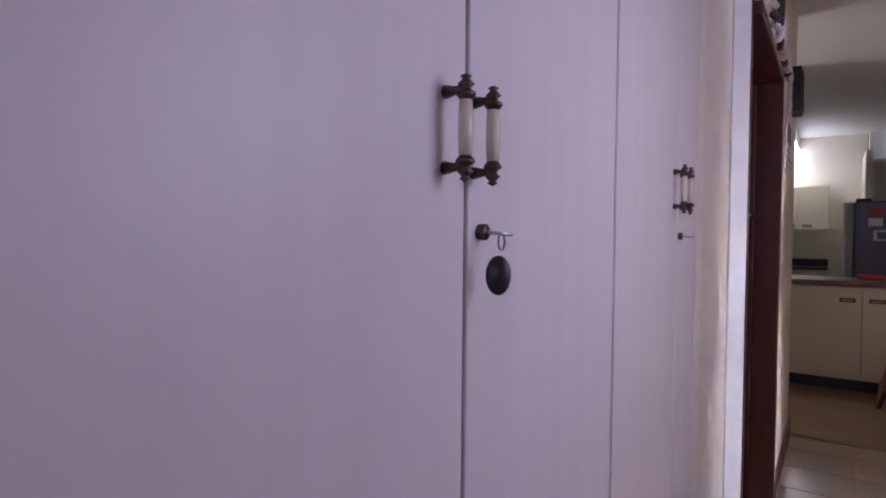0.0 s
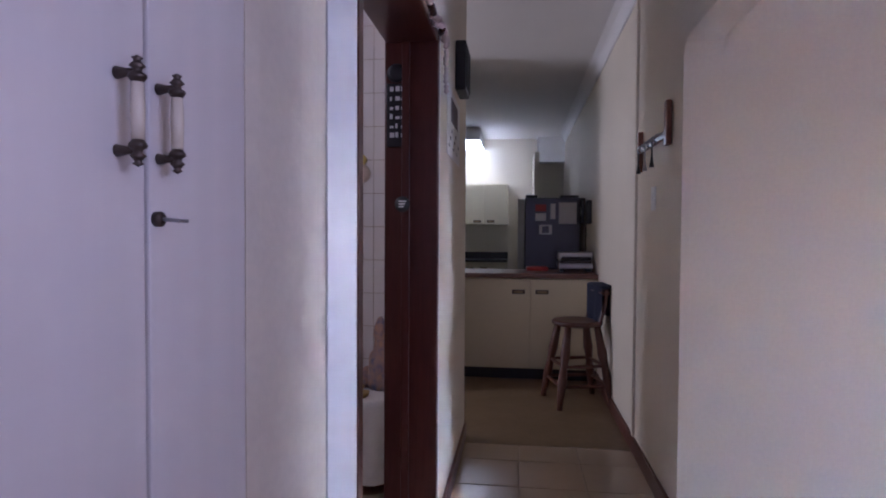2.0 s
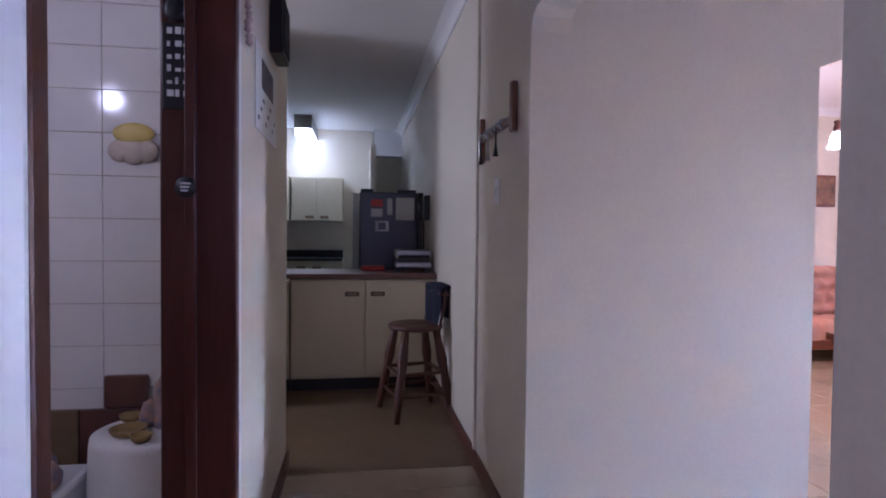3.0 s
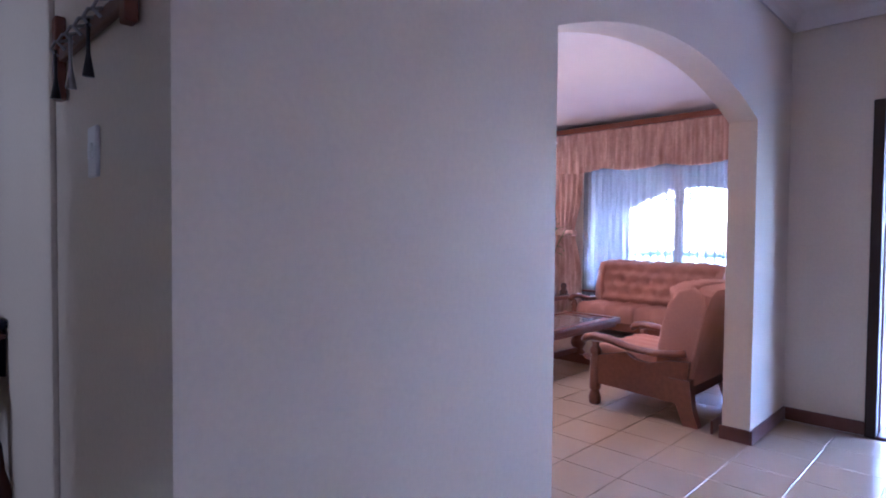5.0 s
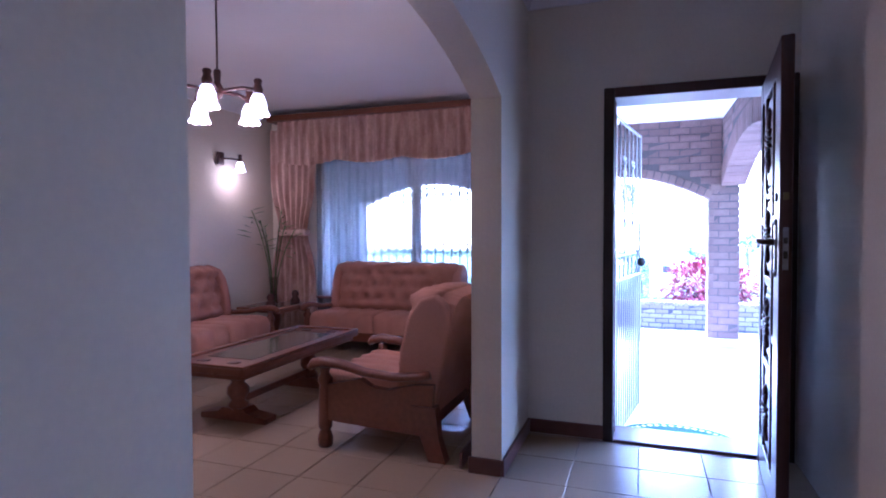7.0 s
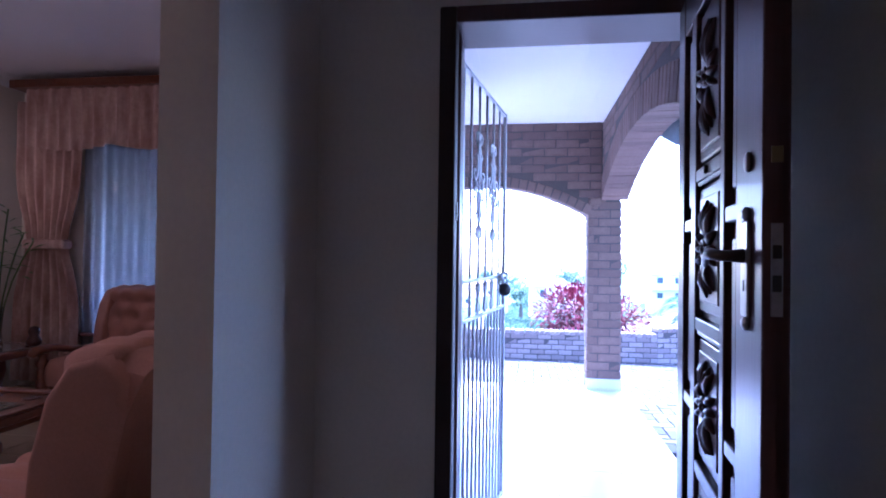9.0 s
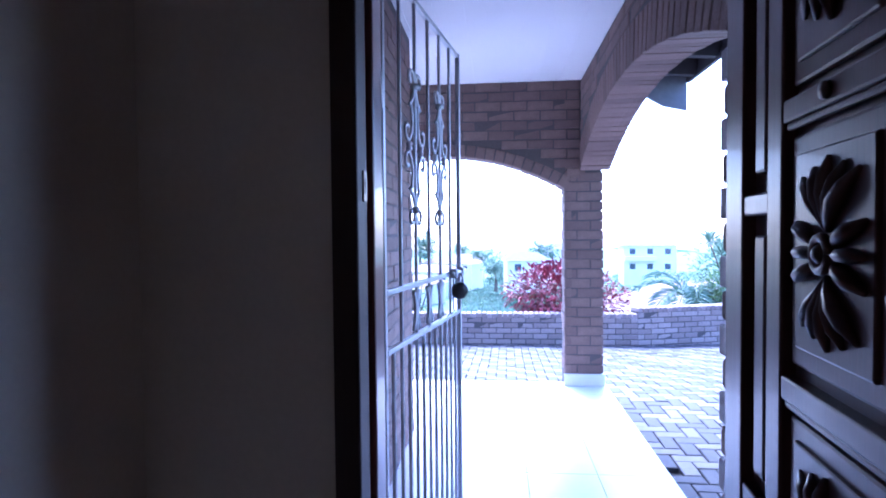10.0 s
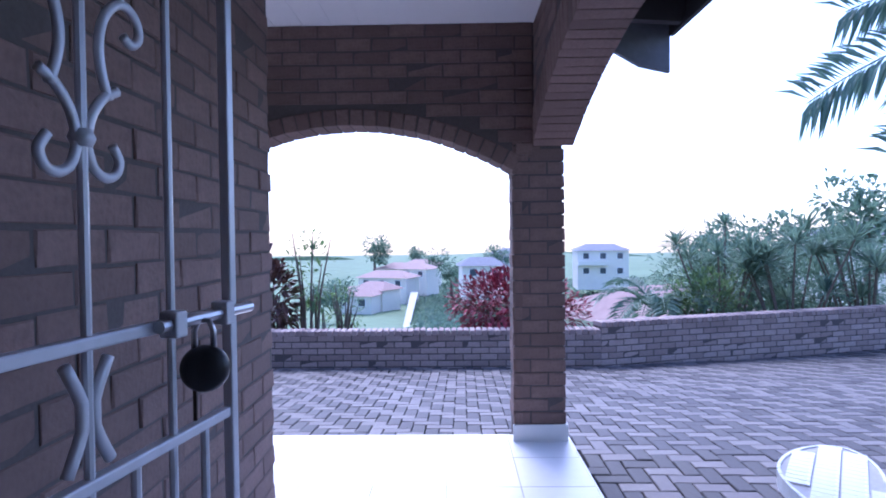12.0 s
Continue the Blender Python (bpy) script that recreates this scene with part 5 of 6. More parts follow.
def bell_shade(parent, at, r=0.062, h=0.11):
    bm = bmesh.new()
    prof = [(0.4, 0), (0.55, -0.12), (0.72, -0.4), (0.8, -0.75), (1.0, -1.0)]
    rings = []
    for p, z in prof:
        rings.append([bm.verts.new((at[0] + r * p * (1 + (0.1 * math.cos(8 * a * math.pi / 16) if p == 1.0 else 0)) * math.cos(a * math.pi / 16), at[1] + r * p * math.sin(a * math.pi / 16), at[2] + h * z + (0.006 * math.cos(8 * a * math.pi / 16) if p == 1.0 else 0))) for a in range(32)])
    for a, b in zip(rings, rings[1:]):
        for k in range(32):
            bm.faces.new((a[k - 1], a[k], b[k], b[k - 1]))
    bm.faces.new(rings[0])
    return smooth(part("shade", bm, BULB, parent, "lit frosted fluted glass shade"))


ch = thing("chandelier", (3.3, 1.75, 2.11), "dark wooden five-arm chandelier with lit frosted bell shades", "chandelier")
part("chain", tube([(0, 0, 0.1), (0, 0, 0.6)], 0.006, 6), BRASS_DARK, ch)
part("canopy", lathe([(0.06, 0.6), (0.055, 0.58), (0.02, 0.55)], (0, 0, 0), 18), DARKWOOD, ch)
smooth(part("hub", lathe([(0.014, 0.13), (0.022, 0.12), (0.018, 0.05), (0.035, 0.02), (0.03, -0.03), (0.012, -0.05)], (0, 0, 0), 16), DARKWOOD, ch))
for k in range(5):
    a = radians(72 * k - 7)
    c, s = math.cos(a), math.sin(a)
    smooth(part("arm", tube([(0.02 * c, 0.02 * s, 0), (0.16 * c, 0.16 * s, 0.012), (0.26 * c, 0.26 * s, -0.005)], 0.012, 8), DARKWOOD, ch))
    smooth(part("holder", lathe([(0.02, 0.06), (0.026, 0.05), (0.02, 0.03), (0.03, 0.0), (0.026, -0.035)], (0.26 * c, 0.26 * s, 0), 14), DARKWOOD, ch))
    bell_shade(ch, (0.26 * c, 0.26 * s, -0.03), 0.066, 0.125)
    point_lamp("chandelier_bulb", (3.3 + 0.26 * c, 1.75 + 0.26 * s, 2.11 - 0.22), 0.21, (1.0, 0.64, 0.43), 0.04)
sc = thing("wall_sconce", (5.55, 3.685, 2.07), "dark wooden wall light with one lit bell shade", "wall light")
part("plate", box(-0.05, 0.05, -0.03, 0, -0.07, 0.07, 0.012), DARKWOOD, sc)
smooth(part("arm", tube([(0, -0.02, 0), (0.06, -0.1, 0.0), (0.14, -0.16, -0.01)], 0.011, 8), DARKWOOD, sc))
smooth(part("holder", lathe([(0.018, 0.05), (0.024, 0.04), (0.018, 0.02), (0.026, -0.01), (0.024, -0.03)], (0.14, -0.16, 0), 12), DARKWOOD, sc))
bell_shade(sc, (0.14, -0.16, -0.03))
point_lamp("sconce_bulb", (5.69, 3.52, 1.89), 0.14, (1.0, 0.7, 0.48), 0.04)

# ---- garden bench ----
bn = thing("garden_bench", (6.35, -2.555, -0.27), "curved white mosaic-topped garden bench on round legs", "bench")


def bench_edge(u, side):
    """Outline of the two-lobed curved seat, u along it from the waist, side -1 or 1."""
    a = abs(u)
    half = 0.17 + 0.0225 * (1 - math.cos(math.pi * a / 0.36)) if a < 0.36 else 0.215 * math.sqrt(max(0, 1 - ((a - 0.36) / 0.285) ** 2))
    return (u, -0.105 * (a / 0.37) ** 1.6 + side * half)


_us = [-0.645 * math.cos(math.pi * k / 30) for k in range(31)]
_out = [bench_edge(u, 1) for u in _us] + [bench_edge(u, -1) for u in _us[-2:0:-1]]
WHITE_TILE = mat("white_mosaic_tile", (0.8, 0.8, 0.78), 0.25, grain=0.06, scale=20, per_piece=0.08)
part("slab", prism(_out, "z", 0.38, 0.446), mat("white_mosaic_grout", (0.42, 0.42, 0.43), 0.7, grain=0.3, scale=60), bn)
TILE_ME = {}


def shared_box(name, lx, ly, lz, material, rough=0.0, seed=0, chamfer=0.0):
    """Mesh data for alike pieces: a box with a chamfered outer face (+z) and slightly uneven corners."""
    key = (name, lx, ly, lz, seed, material.name)
    if key in TILE_ME:
        return TILE_ME[key]
    rnd = random.Random(seed)
    c = chamfer
    vs, fs = [], [(0, 1, 5, 4), (1, 2, 6, 5), (2, 3, 7, 6), (3, 0, 4, 7), (4, 5, 9, 8), (5, 6, 10, 9), (6, 7, 11, 10), (7, 4, 8, 11), (8, 9, 10, 11)]
    for z, k in ((-lz / 2, 0), (lz / 2 - c, 0), (lz / 2, c)):
        for sx, sy in ((-1, -1), (1, -1), (1, 1), (-1, 1)):
            j = [rnd.uniform(-rough, rough) for _ in range(3)]
            vs.append((sx * (lx / 2 - k) + j[0], sy * (ly / 2 - k) + j[1], z + (j[2] if z > 0 else 0)))
    me = bpy.data.meshes.new(name)
    me.from_pydata(vs, [], fs)
    me.materials.append(material)
    TILE_ME[key] = me
    return me


def lay(name, pieces, parent, limit=300, rest_label=""):
    """Pieces are (mesh, matrix): the first ones become parts of their own, what is left is joined."""
    for me, m in pieces[:limit]:
        ob = new(name, me)
        ob.parent = parent
        ob.matrix_basis = m
    rest = pieces[limit:]
    if rest:
        vs, fs = [], []
        for me, m in rest:
            o = len(vs)
            vs += [tuple(m @ v.co) for v in me.vertices]
            fs += [tuple(o + i for i in p.vertices) for p in me.polygons]
        mats, which = [], []
        for me, m in rest:
            if me.materials[0] not in mats:
                mats.append(me.materials[0])
            which += [mats.index(me.materials[0])] * len(me.polygons)
        me = bpy.data.meshes.new(name + "_field")
        me.from_pydata(vs, [], fs)
        for m in mats:
            me.materials.append(m)
        me.polygons.foreach_set("material_index", which)
        ob = new(name + "_field", me)
        ob.parent = parent
        tagged(ob, rest_label, "", "", "stuff")


def inside(p, poly):
    c = False
    for (x0, y0), (x1, y1) in zip(poly, poly[1:] + poly[:1]):
        if (y0 > p[1]) != (y1 > p[1]) and p[0] < (x1 - x0) * (p[1] - y0) / (y1 - y0) + x0:
            c = not c
    return c


pcs = []
_c, _s = math.cos(radians(-35)), math.sin(radians(-35))
for i in range(-22, 23):
    for j in range(-11, 12):
        a, b = 0.047 * i, 0.098 * j
        r = (a * _c - b * _s, a * _s + b * _c - 0.08)
        if all(inside((r[0] + p * _c - q * _s, r[1] + p * _s + q * _c), _out) for p in (-0.014, 0.014) for q in (-0.03, 0.03)):
            pcs.append((shared_box("mosaic_tile", 0.044, 0.09, 0.008, WHITE_TILE), pose(r[0], r[1], 0.449, 0, 0, -35)))
lay("mosaic_tile", pcs, bn)
for k in range(len(_out)):
    a, b = Vector(_out[k - 1]), Vector(_out[k])
    d = (b - a)
    if d.length > 0.004:
        q = part("edge_tile", box(-d.length / 2 + 0.002, d.length / 2 - 0.002, -0.006, 0.008, 0.383, 0.452), WHITE_TILE, bn)
        q.matrix_basis = pose((a.x + b.x) / 2, (a.y + b.y) / 2, 0, 0, 0, math.degrees(math.atan2(d.y, d.x)))
for x, y in ((0.4, -0.12), (-0.4, -0.12)):
    smooth(part("leg", lathe([(0.1, 0), (0.1, 0.03), (0.078, 0.06), (0.072, 0.33), (0.09, 0.38)], (x, y, 0), 18), WHITE_TILE, bn))


# ---- planting ----
def add_leaf(bm, base, way, length, width, droop=0.3, fold=0.2, blade=None):
    way = way.normalized()
    side = blade - way * blade.dot(way) if blade else way.cross(Vector((0, 0, 1)))
    side = side.normalized() if side.length > 1e-3 else Vector((1, 0, 0))
    up = side.cross(way)
    mid = base + way * length * 0.5 + up * fold * width
    tip = base + way * length - Vector((0, 0, droop * length))
    a, b, c, d, e = (bm.verts.new(p) for p in (base, mid + side * width / 2, tip, mid - side * width / 2, mid - up * 0.3 * width))
    bm.faces.new((a, b, c, e))
    bm.faces.new((a, e, c, d))


def rosette(bm, at, n, length, width, rnd, lift=0.2):
    for k in range(n):
        a = rnd.uniform(0, 6.283)
        e = rnd.uniform(lift - 0.5, 1.3)
        way = Vector((math.cos(a) * math.cos(e), math.sin(a) * math.cos(e), math.sin(e)))
        add_leaf(bm, Vector(at), way, length * rnd.uniform(0.7, 1.1), width, 0.25 * rnd.random())


def leafy_bush(name, at, rx, ry, rz, leaves, size, material, label, category, seed, stems=7):
    rnd = random.Random(seed)
    ob = thing(name, at, label, category)
    tips = []
    for k in range(stems):
        a, r = 6.283 * k / stems + rnd.uniform(-0.3, 0.3), rnd.uniform(0.35, 0.85)
        top = Vector((rx * r * math.cos(a), ry * r * math.sin(a), rz * rnd.uniform(0.5, 0.95)))
        part("branch", tube([(0.1 * math.cos(a), 0.1 * math.sin(a), 0), tuple(top * 0.5 + Vector((0, 0, 0.1))), tuple(top)], [0.03, 0.018, 0.006], 6), BARK, ob)
        tips.append(top)
    bm = bmesh.new()
    for _ in range(leaves):
        c = rnd.choice(tips)
        u = Vector((rnd.gauss(0, 1), rnd.gauss(0, 1), rnd.gauss(0, 1))).normalized()
        r = rnd.uniform(0.55, 1.0)
        p = Vector((u.x * rx * r, u.y * ry * r, rz * 0.52 + u.z * rz * 0.5 * r)) * 0.55 + (c + u * 0.3 * min(rx, rz)) * 0.45
        if p.z < 0.02:
            continue
        add_leaf(bm, p, u + Vector((rnd.uniform(-0.6, 0.6), rnd.uniform(-0.6, 0.6), rnd.uniform(-0.2, 0.7))), size * rnd.uniform(0.6, 1.2), size * rnd.uniform(0.28, 0.45), rnd.uniform(0, 0.5))
    part("crown", bm, material, ob)
    return ob


def strappy_plant(name, at, heads, length, width, material, label, seed, spread=0.8, tall=(0.6, 1.9), n=44):
    """Thin leaning stems, each with a star of narrow leaves."""
    rnd = random.Random(seed)
    ob = thing(name, at, label, "shrub")
    for k in range(heads):
        a, r = rnd.uniform(0, 6.283), spread * rnd.uniform(0.15, 1)
        top = Vector((r * math.cos(a), r * math.sin(a), rnd.uniform(*tall)))
        part("stem", tube([(0.25 * top.x, 0.25 * top.y, 0), (0.6 * top.x, 0.6 * top.y, top.z * 0.55), tuple(top)], [0.03, 0.02, 0.014], 6), BARK, ob)
        bm = bmesh.new()
        rosette(bm, top, n, length, width, rnd)
        part("leaf_star", bm, material, ob)
    return ob


def palm_frond(root, tip, sag, leaflets, length, width, twist=0.0):
    bm = bmesh.new()
    r, t = Vector(root), Vector(tip)
    pts = []
    for k in range(13):
        u = k / 12
        p = r.lerp(t, u) + Vector((0, 0, sag * 4 * u * (1 - u)))
        pts.append(p)
    add_tube(bm, pts, [0.02 * (1 - 0.8 * k / 12) + 0.003 for k in range(13)], 6)
    rnd = random.Random(leaflets)
    for k in range(leaflets):
        u = 0.12 + 0.87 * (k + rnd.uniform(0, 0.8)) / leaflets
        i = min(int(u * 12), 11)
        p = pts[i].lerp(pts[i + 1], u * 12 - i)
        along = (pts[i + 1] - pts[i]).normalized()
        for s in (-1, 1):
            side = along.cross(Vector((0, 0, 1))).normalized() * s
            way = side * (0.9 - 0.5 * twist) + along * 0.75 + Vector((0, 0, 0.25 + 0.8 * s * twist))
            way += Vector((rnd.uniform(-0.12, 0.12), rnd.uniform(-0.12, 0.12), rnd.uniform(-0.2, 0.15)))
            add_leaf(bm, p, way, length * (1 - 0.5 * abs(u - 0.45)) * rnd.uniform(0.85, 1.1), width, 0.2 + 0.25 * twist * (s < 0), 0.1, along)
    return bm


def palm(at, height, fronds, reach, label, seed, group="", extra=(), leaf=0.42):
    rnd = random.Random(seed)
    ob = thing("palm_tree", at, label, "palm", group)
    part("trunk", tube([(0, 0, -0.3), (0.05, 0, height * 0.5), (0.0, 0.05, height)], [0.12, 0.09, 0.07], 10), BARK, ob)
    for k in range(fronds):
        a = 6.283 * k / fronds + rnd.uniform(-0.25, 0.25)
        e = rnd.uniform(-0.35, 0.55)
        tip = (reach * math.cos(a), reach * math.sin(a), height + reach * e)
        part("frond", palm_frond((0, 0, height), tip, reach * 0.28, 40, reach * leaf, 0.04 * reach), LEAF, ob)
    for tip in extra:
        part("frond", palm_frond((0, 0, height), (tip[0], tip[1], height + tip[2]), reach * 0.24, 80, reach * leaf, 0.03 * reach, 1.0), LEAF, ob)
    return ob


def gz(x, y):
    return ground_z(x, y) - 0.06


leafy_bush("red_shrub", (13.2, -2.0, -0.75), 1.0, 1.2, 1.4, 3400, 0.15, LEAF_RED, "dense crimson-leaved shrub behind the garden wall", "shrub", 11, 9)
strappy_plant("dracaena", (13.7, -6.6, -0.85), 10, 0.5, 0.05, LEAF, "green strap-leaved shrub behind the garden wall", 21, 0.9, (0.9, 2.1))
strappy_plant("dracaena", (14.0, -8.1, -0.85), 11, 0.5, 0.05, LEAF, "green strap-leaved shrub behind the garden wall", 22, 1.0, (0.9, 2.2))
strappy_plant("dracaena", (13.9, -5.6, -0.9), 8, 0.42, 0.045, LEAF, "green strap-leaved shrub behind the garden wall", 23, 0.8, (1.1, 2.4))
strappy_plant("dracaena", (14.5, -9.7, -0.9), 9, 0.5, 0.05, LEAF, "green strap-leaved shrub behind the garden wall", 24, 0.9, (0.7, 2.0))
leafy_bush("green_shrub", (15.4, -6.3, -1.2), 1.3, 1.5, 2.65, 4200, 0.16, LEAF, "dense dark green shrub on the planted bank", "shrub", 31, 9)
leafy_bush("green_shrub", (15.8, -8.4, -1.2), 1.4, 1.5, 2.0, 3800, 0.16, LEAF, "dense dark green shrub on the planted bank", "shrub", 32, 9)
leafy_bush("light_green_shrub", (13.75, -9.2, -0.8), 0.55, 0.6, 1.25, 900, 0.11, LEAF_PALE, "bright green small-leaved shrub by the garden wall", "shrub", 33, 6)
leafy_bush("light_green_shrub", (13.6, -5.2, -0.8), 0.6, 0.7, 1.5, 900, 0.15, LEAF_PALE, "pale green shrub by the garden wall", "shrub", 34, 6)
leafy_bush("yellow_flower_bush", (14.0, -10.9, -0.8), 0.35, 0.35, 0.9, 500, 0.07, LEAF_YELLOW, "small bush with yellow flowers", "shrub", 35, 5)
palm((14.2, -4.6, -1.4), 1.2, 9, 1.0, "young feathery palm behind the garden wall", 41)
palm((14.6, -11.6, -0.9), 2.6, 8, 1.3, "slender palm behind the garden wall", 42)
palm((10.0, -7.6, -0.35), 3.45, 7, 1.7, "tall feathery palm hanging over the yard", 44, "", ((0.2, 2.9, -0.55), (0.5, 2.3, 0.5), (-0.1, 2.2, -1.2)), 0.34)
ban = thing("banana_plant", (13.4, -11.2, -0.7), "banana plant with broad green leaves by the wall", "banana plant")
part("trunk", tube([(0, 0, 0), (0.03, 0, 0.8), (0, 0, 1.5)], [0.1, 0.08, 0.05], 10), LEAF_PALE, ban)
_r = random.Random(6)
for k in range(7):
    a = 0.9 * k
    bm = bmesh.new()
    rows = []
    for j in range(9):
        u = j / 8
        p = Vector((1.1 * u * math.cos(a), 1.1 * u * math.sin(a), 1.4 + 1.1 * u - 1.3 * u * u + 0.15 * (k % 3)))
        w = 0.24 * math.sin(math.pi * min(0.06 + u * 0.94, 0.995)) ** 0.6
        s = Vector((-math.sin(a), math.cos(a), 0))
        rows.append([bm.verts.new(p + s * w * q + Vector((0, 0, 0.05 * abs(q)))) for q in (-1, 0, 1)])
    for p, q in zip(rows, rows[1:]):
        for i in range(2):
            bm.faces.new((p[i], p[i + 1], q[i + 1], q[i]))
    smooth(part("leaf", bm, LEAF_PALE, ban))
sap = leafy_bush("sapling", (12.9, 1.2, -0.75), 0.3, 0.45, 2.2, 150, 0.14, LEAF_PALE, "thin young tree with sparse leaves behind the wall", "tree", 51, 7)
leafy_bush("bronze_shrub", (12.9, 1.75, -0.75), 0.4, 0.4, 1.75, 420, 0.24, mat("bronze_leaf", (0.1, 0.05, 0.045), 0.5, per_piece=0.6, other=(0.2, 0.1, 0.06)), "bronze-leaved shrub behind the garden wall", "shrub", 52, 6)
leafy_bush("twiggy_shrub", (13.1, 0.7, -0.75), 0.35, 0.35, 1.3, 160, 0.1, LEAF_PALE, "twiggy shrub with small pale leaves", "shrub", 53, 12)


# ---- the hillside ----
def house(at, w, d, h, turn, roof, label, storeys=1, rise=1.25, hip=True):
    ob = thing("house", at, label, "house", "hillside houses", turn)
    wl = part("wall", box(-w / 2, w / 2, -d / 2, d / 2, -2.5, h), HOUSE_WHITE, ob)
    o = 0.5
    bm = bmesh.new()
    r = w * 0.28 if hip else w / 2 + o
    v = [bm.verts.new(p) for p in ((-w / 2 - o, -d / 2 - o, h), (w / 2 + o, -d / 2 - o, h), (w / 2 + o, d / 2 + o, h), (-w / 2 - o, d / 2 + o, h), (-r, 0, h + rise), (r, 0, h + rise))]
    for f in ((0, 1, 5, 4), (1, 2, 5), (2, 3, 4, 5), (3, 0, 4), (3, 2, 1, 0)):
        bm.faces.new([v[i] for i in f])
    part("roof", bm, roof, ob)
    for s in range(storeys):
        z = h - 2.6 - 2.8 * s + 1.0
        n = max(2, int(w / 2.6))
        for k in range(n):
            x = -w / 2 + w * (k + 0.5) / n
            wi = part("window", box(x - 0.6, x + 0.6, -d / 2 - 0.06, -d / 2 - 0.01, z, z + 1.2), TRIM_WHITE, ob)
            part("pane", box(x - 0.52, x + 0.52, -d / 2 - 0.09, -d / 2 - 0.061, z + 0.07, z + 1.13), HOUSE_GLASS, wi)
        if storeys > 1 and s == 0:
            part("balcony", box(-w / 2, w * 0.1, -d / 2 - 1.4, -d / 2, z - 1.15, z - 0.3, 0.05), HOUSE_WHITE, ob)
    return ob


def bearing(px_dir, dist):
    return (4.2 + dist * math.cos(px_dir), -1.0 + dist * math.sin(px_dir))


for deg, dist, z, w, d, h, turn, roof, st, lab in (
        (7.7, 95, -9.8, 6, 5, 2.5, -120, ROOF_RED, 1, "white bungalow with a red tiled roof on the hillside"),
        (6.5, 110, -9.2, 10, 6, 2.8, -110, ROOF_RED, 1, "long white house with a red tiled roof"),
        (4.6, 125, -8.8, 12, 7, 3.2, -110, ROOF_RED, 1, "long white house with a red tiled roof"),
        (9.6, 90, -10.2, 6, 5, 2.5, -100, ROOF_RED, 1, "white bungalow with a red tiled roof on the hillside"),
        (3.0, 150, -9.5, 9, 7, 3.6, -95, ROOF_RED, 1, "distant white house with a reddish roof"),
        (-2.8, 90, -5.9, 6.5, 6, 2.6, -85, ROOF_GREY, 1, "white house with a grey hipped roof"),
        (-6.2, 120, -5.3, 8.5, 7, 2.8, -80, ROOF_GREY, 1, "white house with a grey hipped roof"),
        (-14.4, 115, -6.6, 9.4, 8, 4.9, -95, ROOF_GREY, 2, "two-storey cream house with balconies and a grey roof"),
        (-19.2, 27, -4.5, 7, 6, 2.2, -60, ROOF_RED, 1, "low house with an orange-red tiled roof below the wall"),
        (-36, 70, -3.0, 12, 8, 4.0, -60, ROOF_GREY, 1, "white house behind the trees")):
    x, y = bearing(radians(deg), dist)
    house((x, y, z), w, d, h, turn, roof, lab, st)

structure(part("road", prism([(52, 3.9), (53, 3.5), (110, 5.6), (110, 7.0)], "z", -9.2, -9.0), mat("pale_concrete", (0.45, 0.44, 0.42), 0.85, grain=0.2, scale=3)), "pale road running down the hillside", "road")


def tree(at, trunk, r, seed, material=None):
    rnd = random.Random(seed)
    ob = thing("tree", at, "broad green tree on the hillside", "tree", "hillside trees")
    part("trunk", tube([(0, 0, -1), (0.1, 0, trunk * 0.6), (0, 0.1, trunk + r * 0.5)], [0.16 * r, 0.1 * r, 0.04 * r], 8), BARK, ob)
    bm = bmesh.new()
    blobs = [Vector((rnd.uniform(-0.6, 0.6) * r, rnd.uniform(-0.6, 0.6) * r, trunk + rnd.uniform(0.2, 1.3) * r)) for _ in range(9)]
    for _ in range(700):
        c = rnd.choice(blobs)
        u = Vector((rnd.gauss(0, 1), rnd.gauss(0, 1), rnd.gauss(0, 1))).normalized()
        add_leaf(bm, c + u * r * rnd.uniform(0.2, 0.55), u + Vector((0, 0, 0.3)), 0.22 * r, 0.13 * r, 0.3)
    part("crown", bm, material or LEAF, ob)
    return ob


_r = random.Random(77)
for deg, dist, z, tk, r in ((7.9, 125, -8.5, 4.0, 3.6), (3.6, 160, -9.0, 3.0, 3.0), (1.6, 140, -9.0, 2.5, 3.0), (0.2, 110, -9.5, 1.5, 2.6), (-1.2, 100, -8.5, 1.2, 2.6), (-4.6, 105, -6.5, 1.5, 2.6), (-9, 140, -6, 2, 3.4), (-25, 48, -4.5, 2.2, 2.6), (-30, 46, -3.8, 2.2, 2.8), (-36, 52, -3, 3, 3.4), (-40, 40, -2.5, 2.2, 2.8), (11.5, 75, -9.5, 1.5, 2.2), (13, 60, -8.5, 1.5, 2.0)):
    x, y = bearing(radians(deg), dist)
    tree((x, y, z), tk, r, int(dist + deg * 10), LEAF)
bm = bmesh.new()
for k in range(4200):
    dist = _r.uniform(30, 150)
    x, y = bearing(radians(_r.uniform(-24, 4) if k % 3 else _r.uniform(-3.5, 3.6)), dist)
    b = Vector((x, y, gz(x, y)))
    for j in range(7):
        u = Vector((_r.gauss(0, 1), _r.gauss(0, 1), abs(_r.gauss(0, 0.8)))).normalized()
        add_leaf(bm, b + u * 0.6 * _r.random(), u, 0.7, 0.35, 0.2)
tagged(part("hillside_scrub", bm, LEAF), "low green scrub covering the slope below the yard", "scrub", "", "stuff")
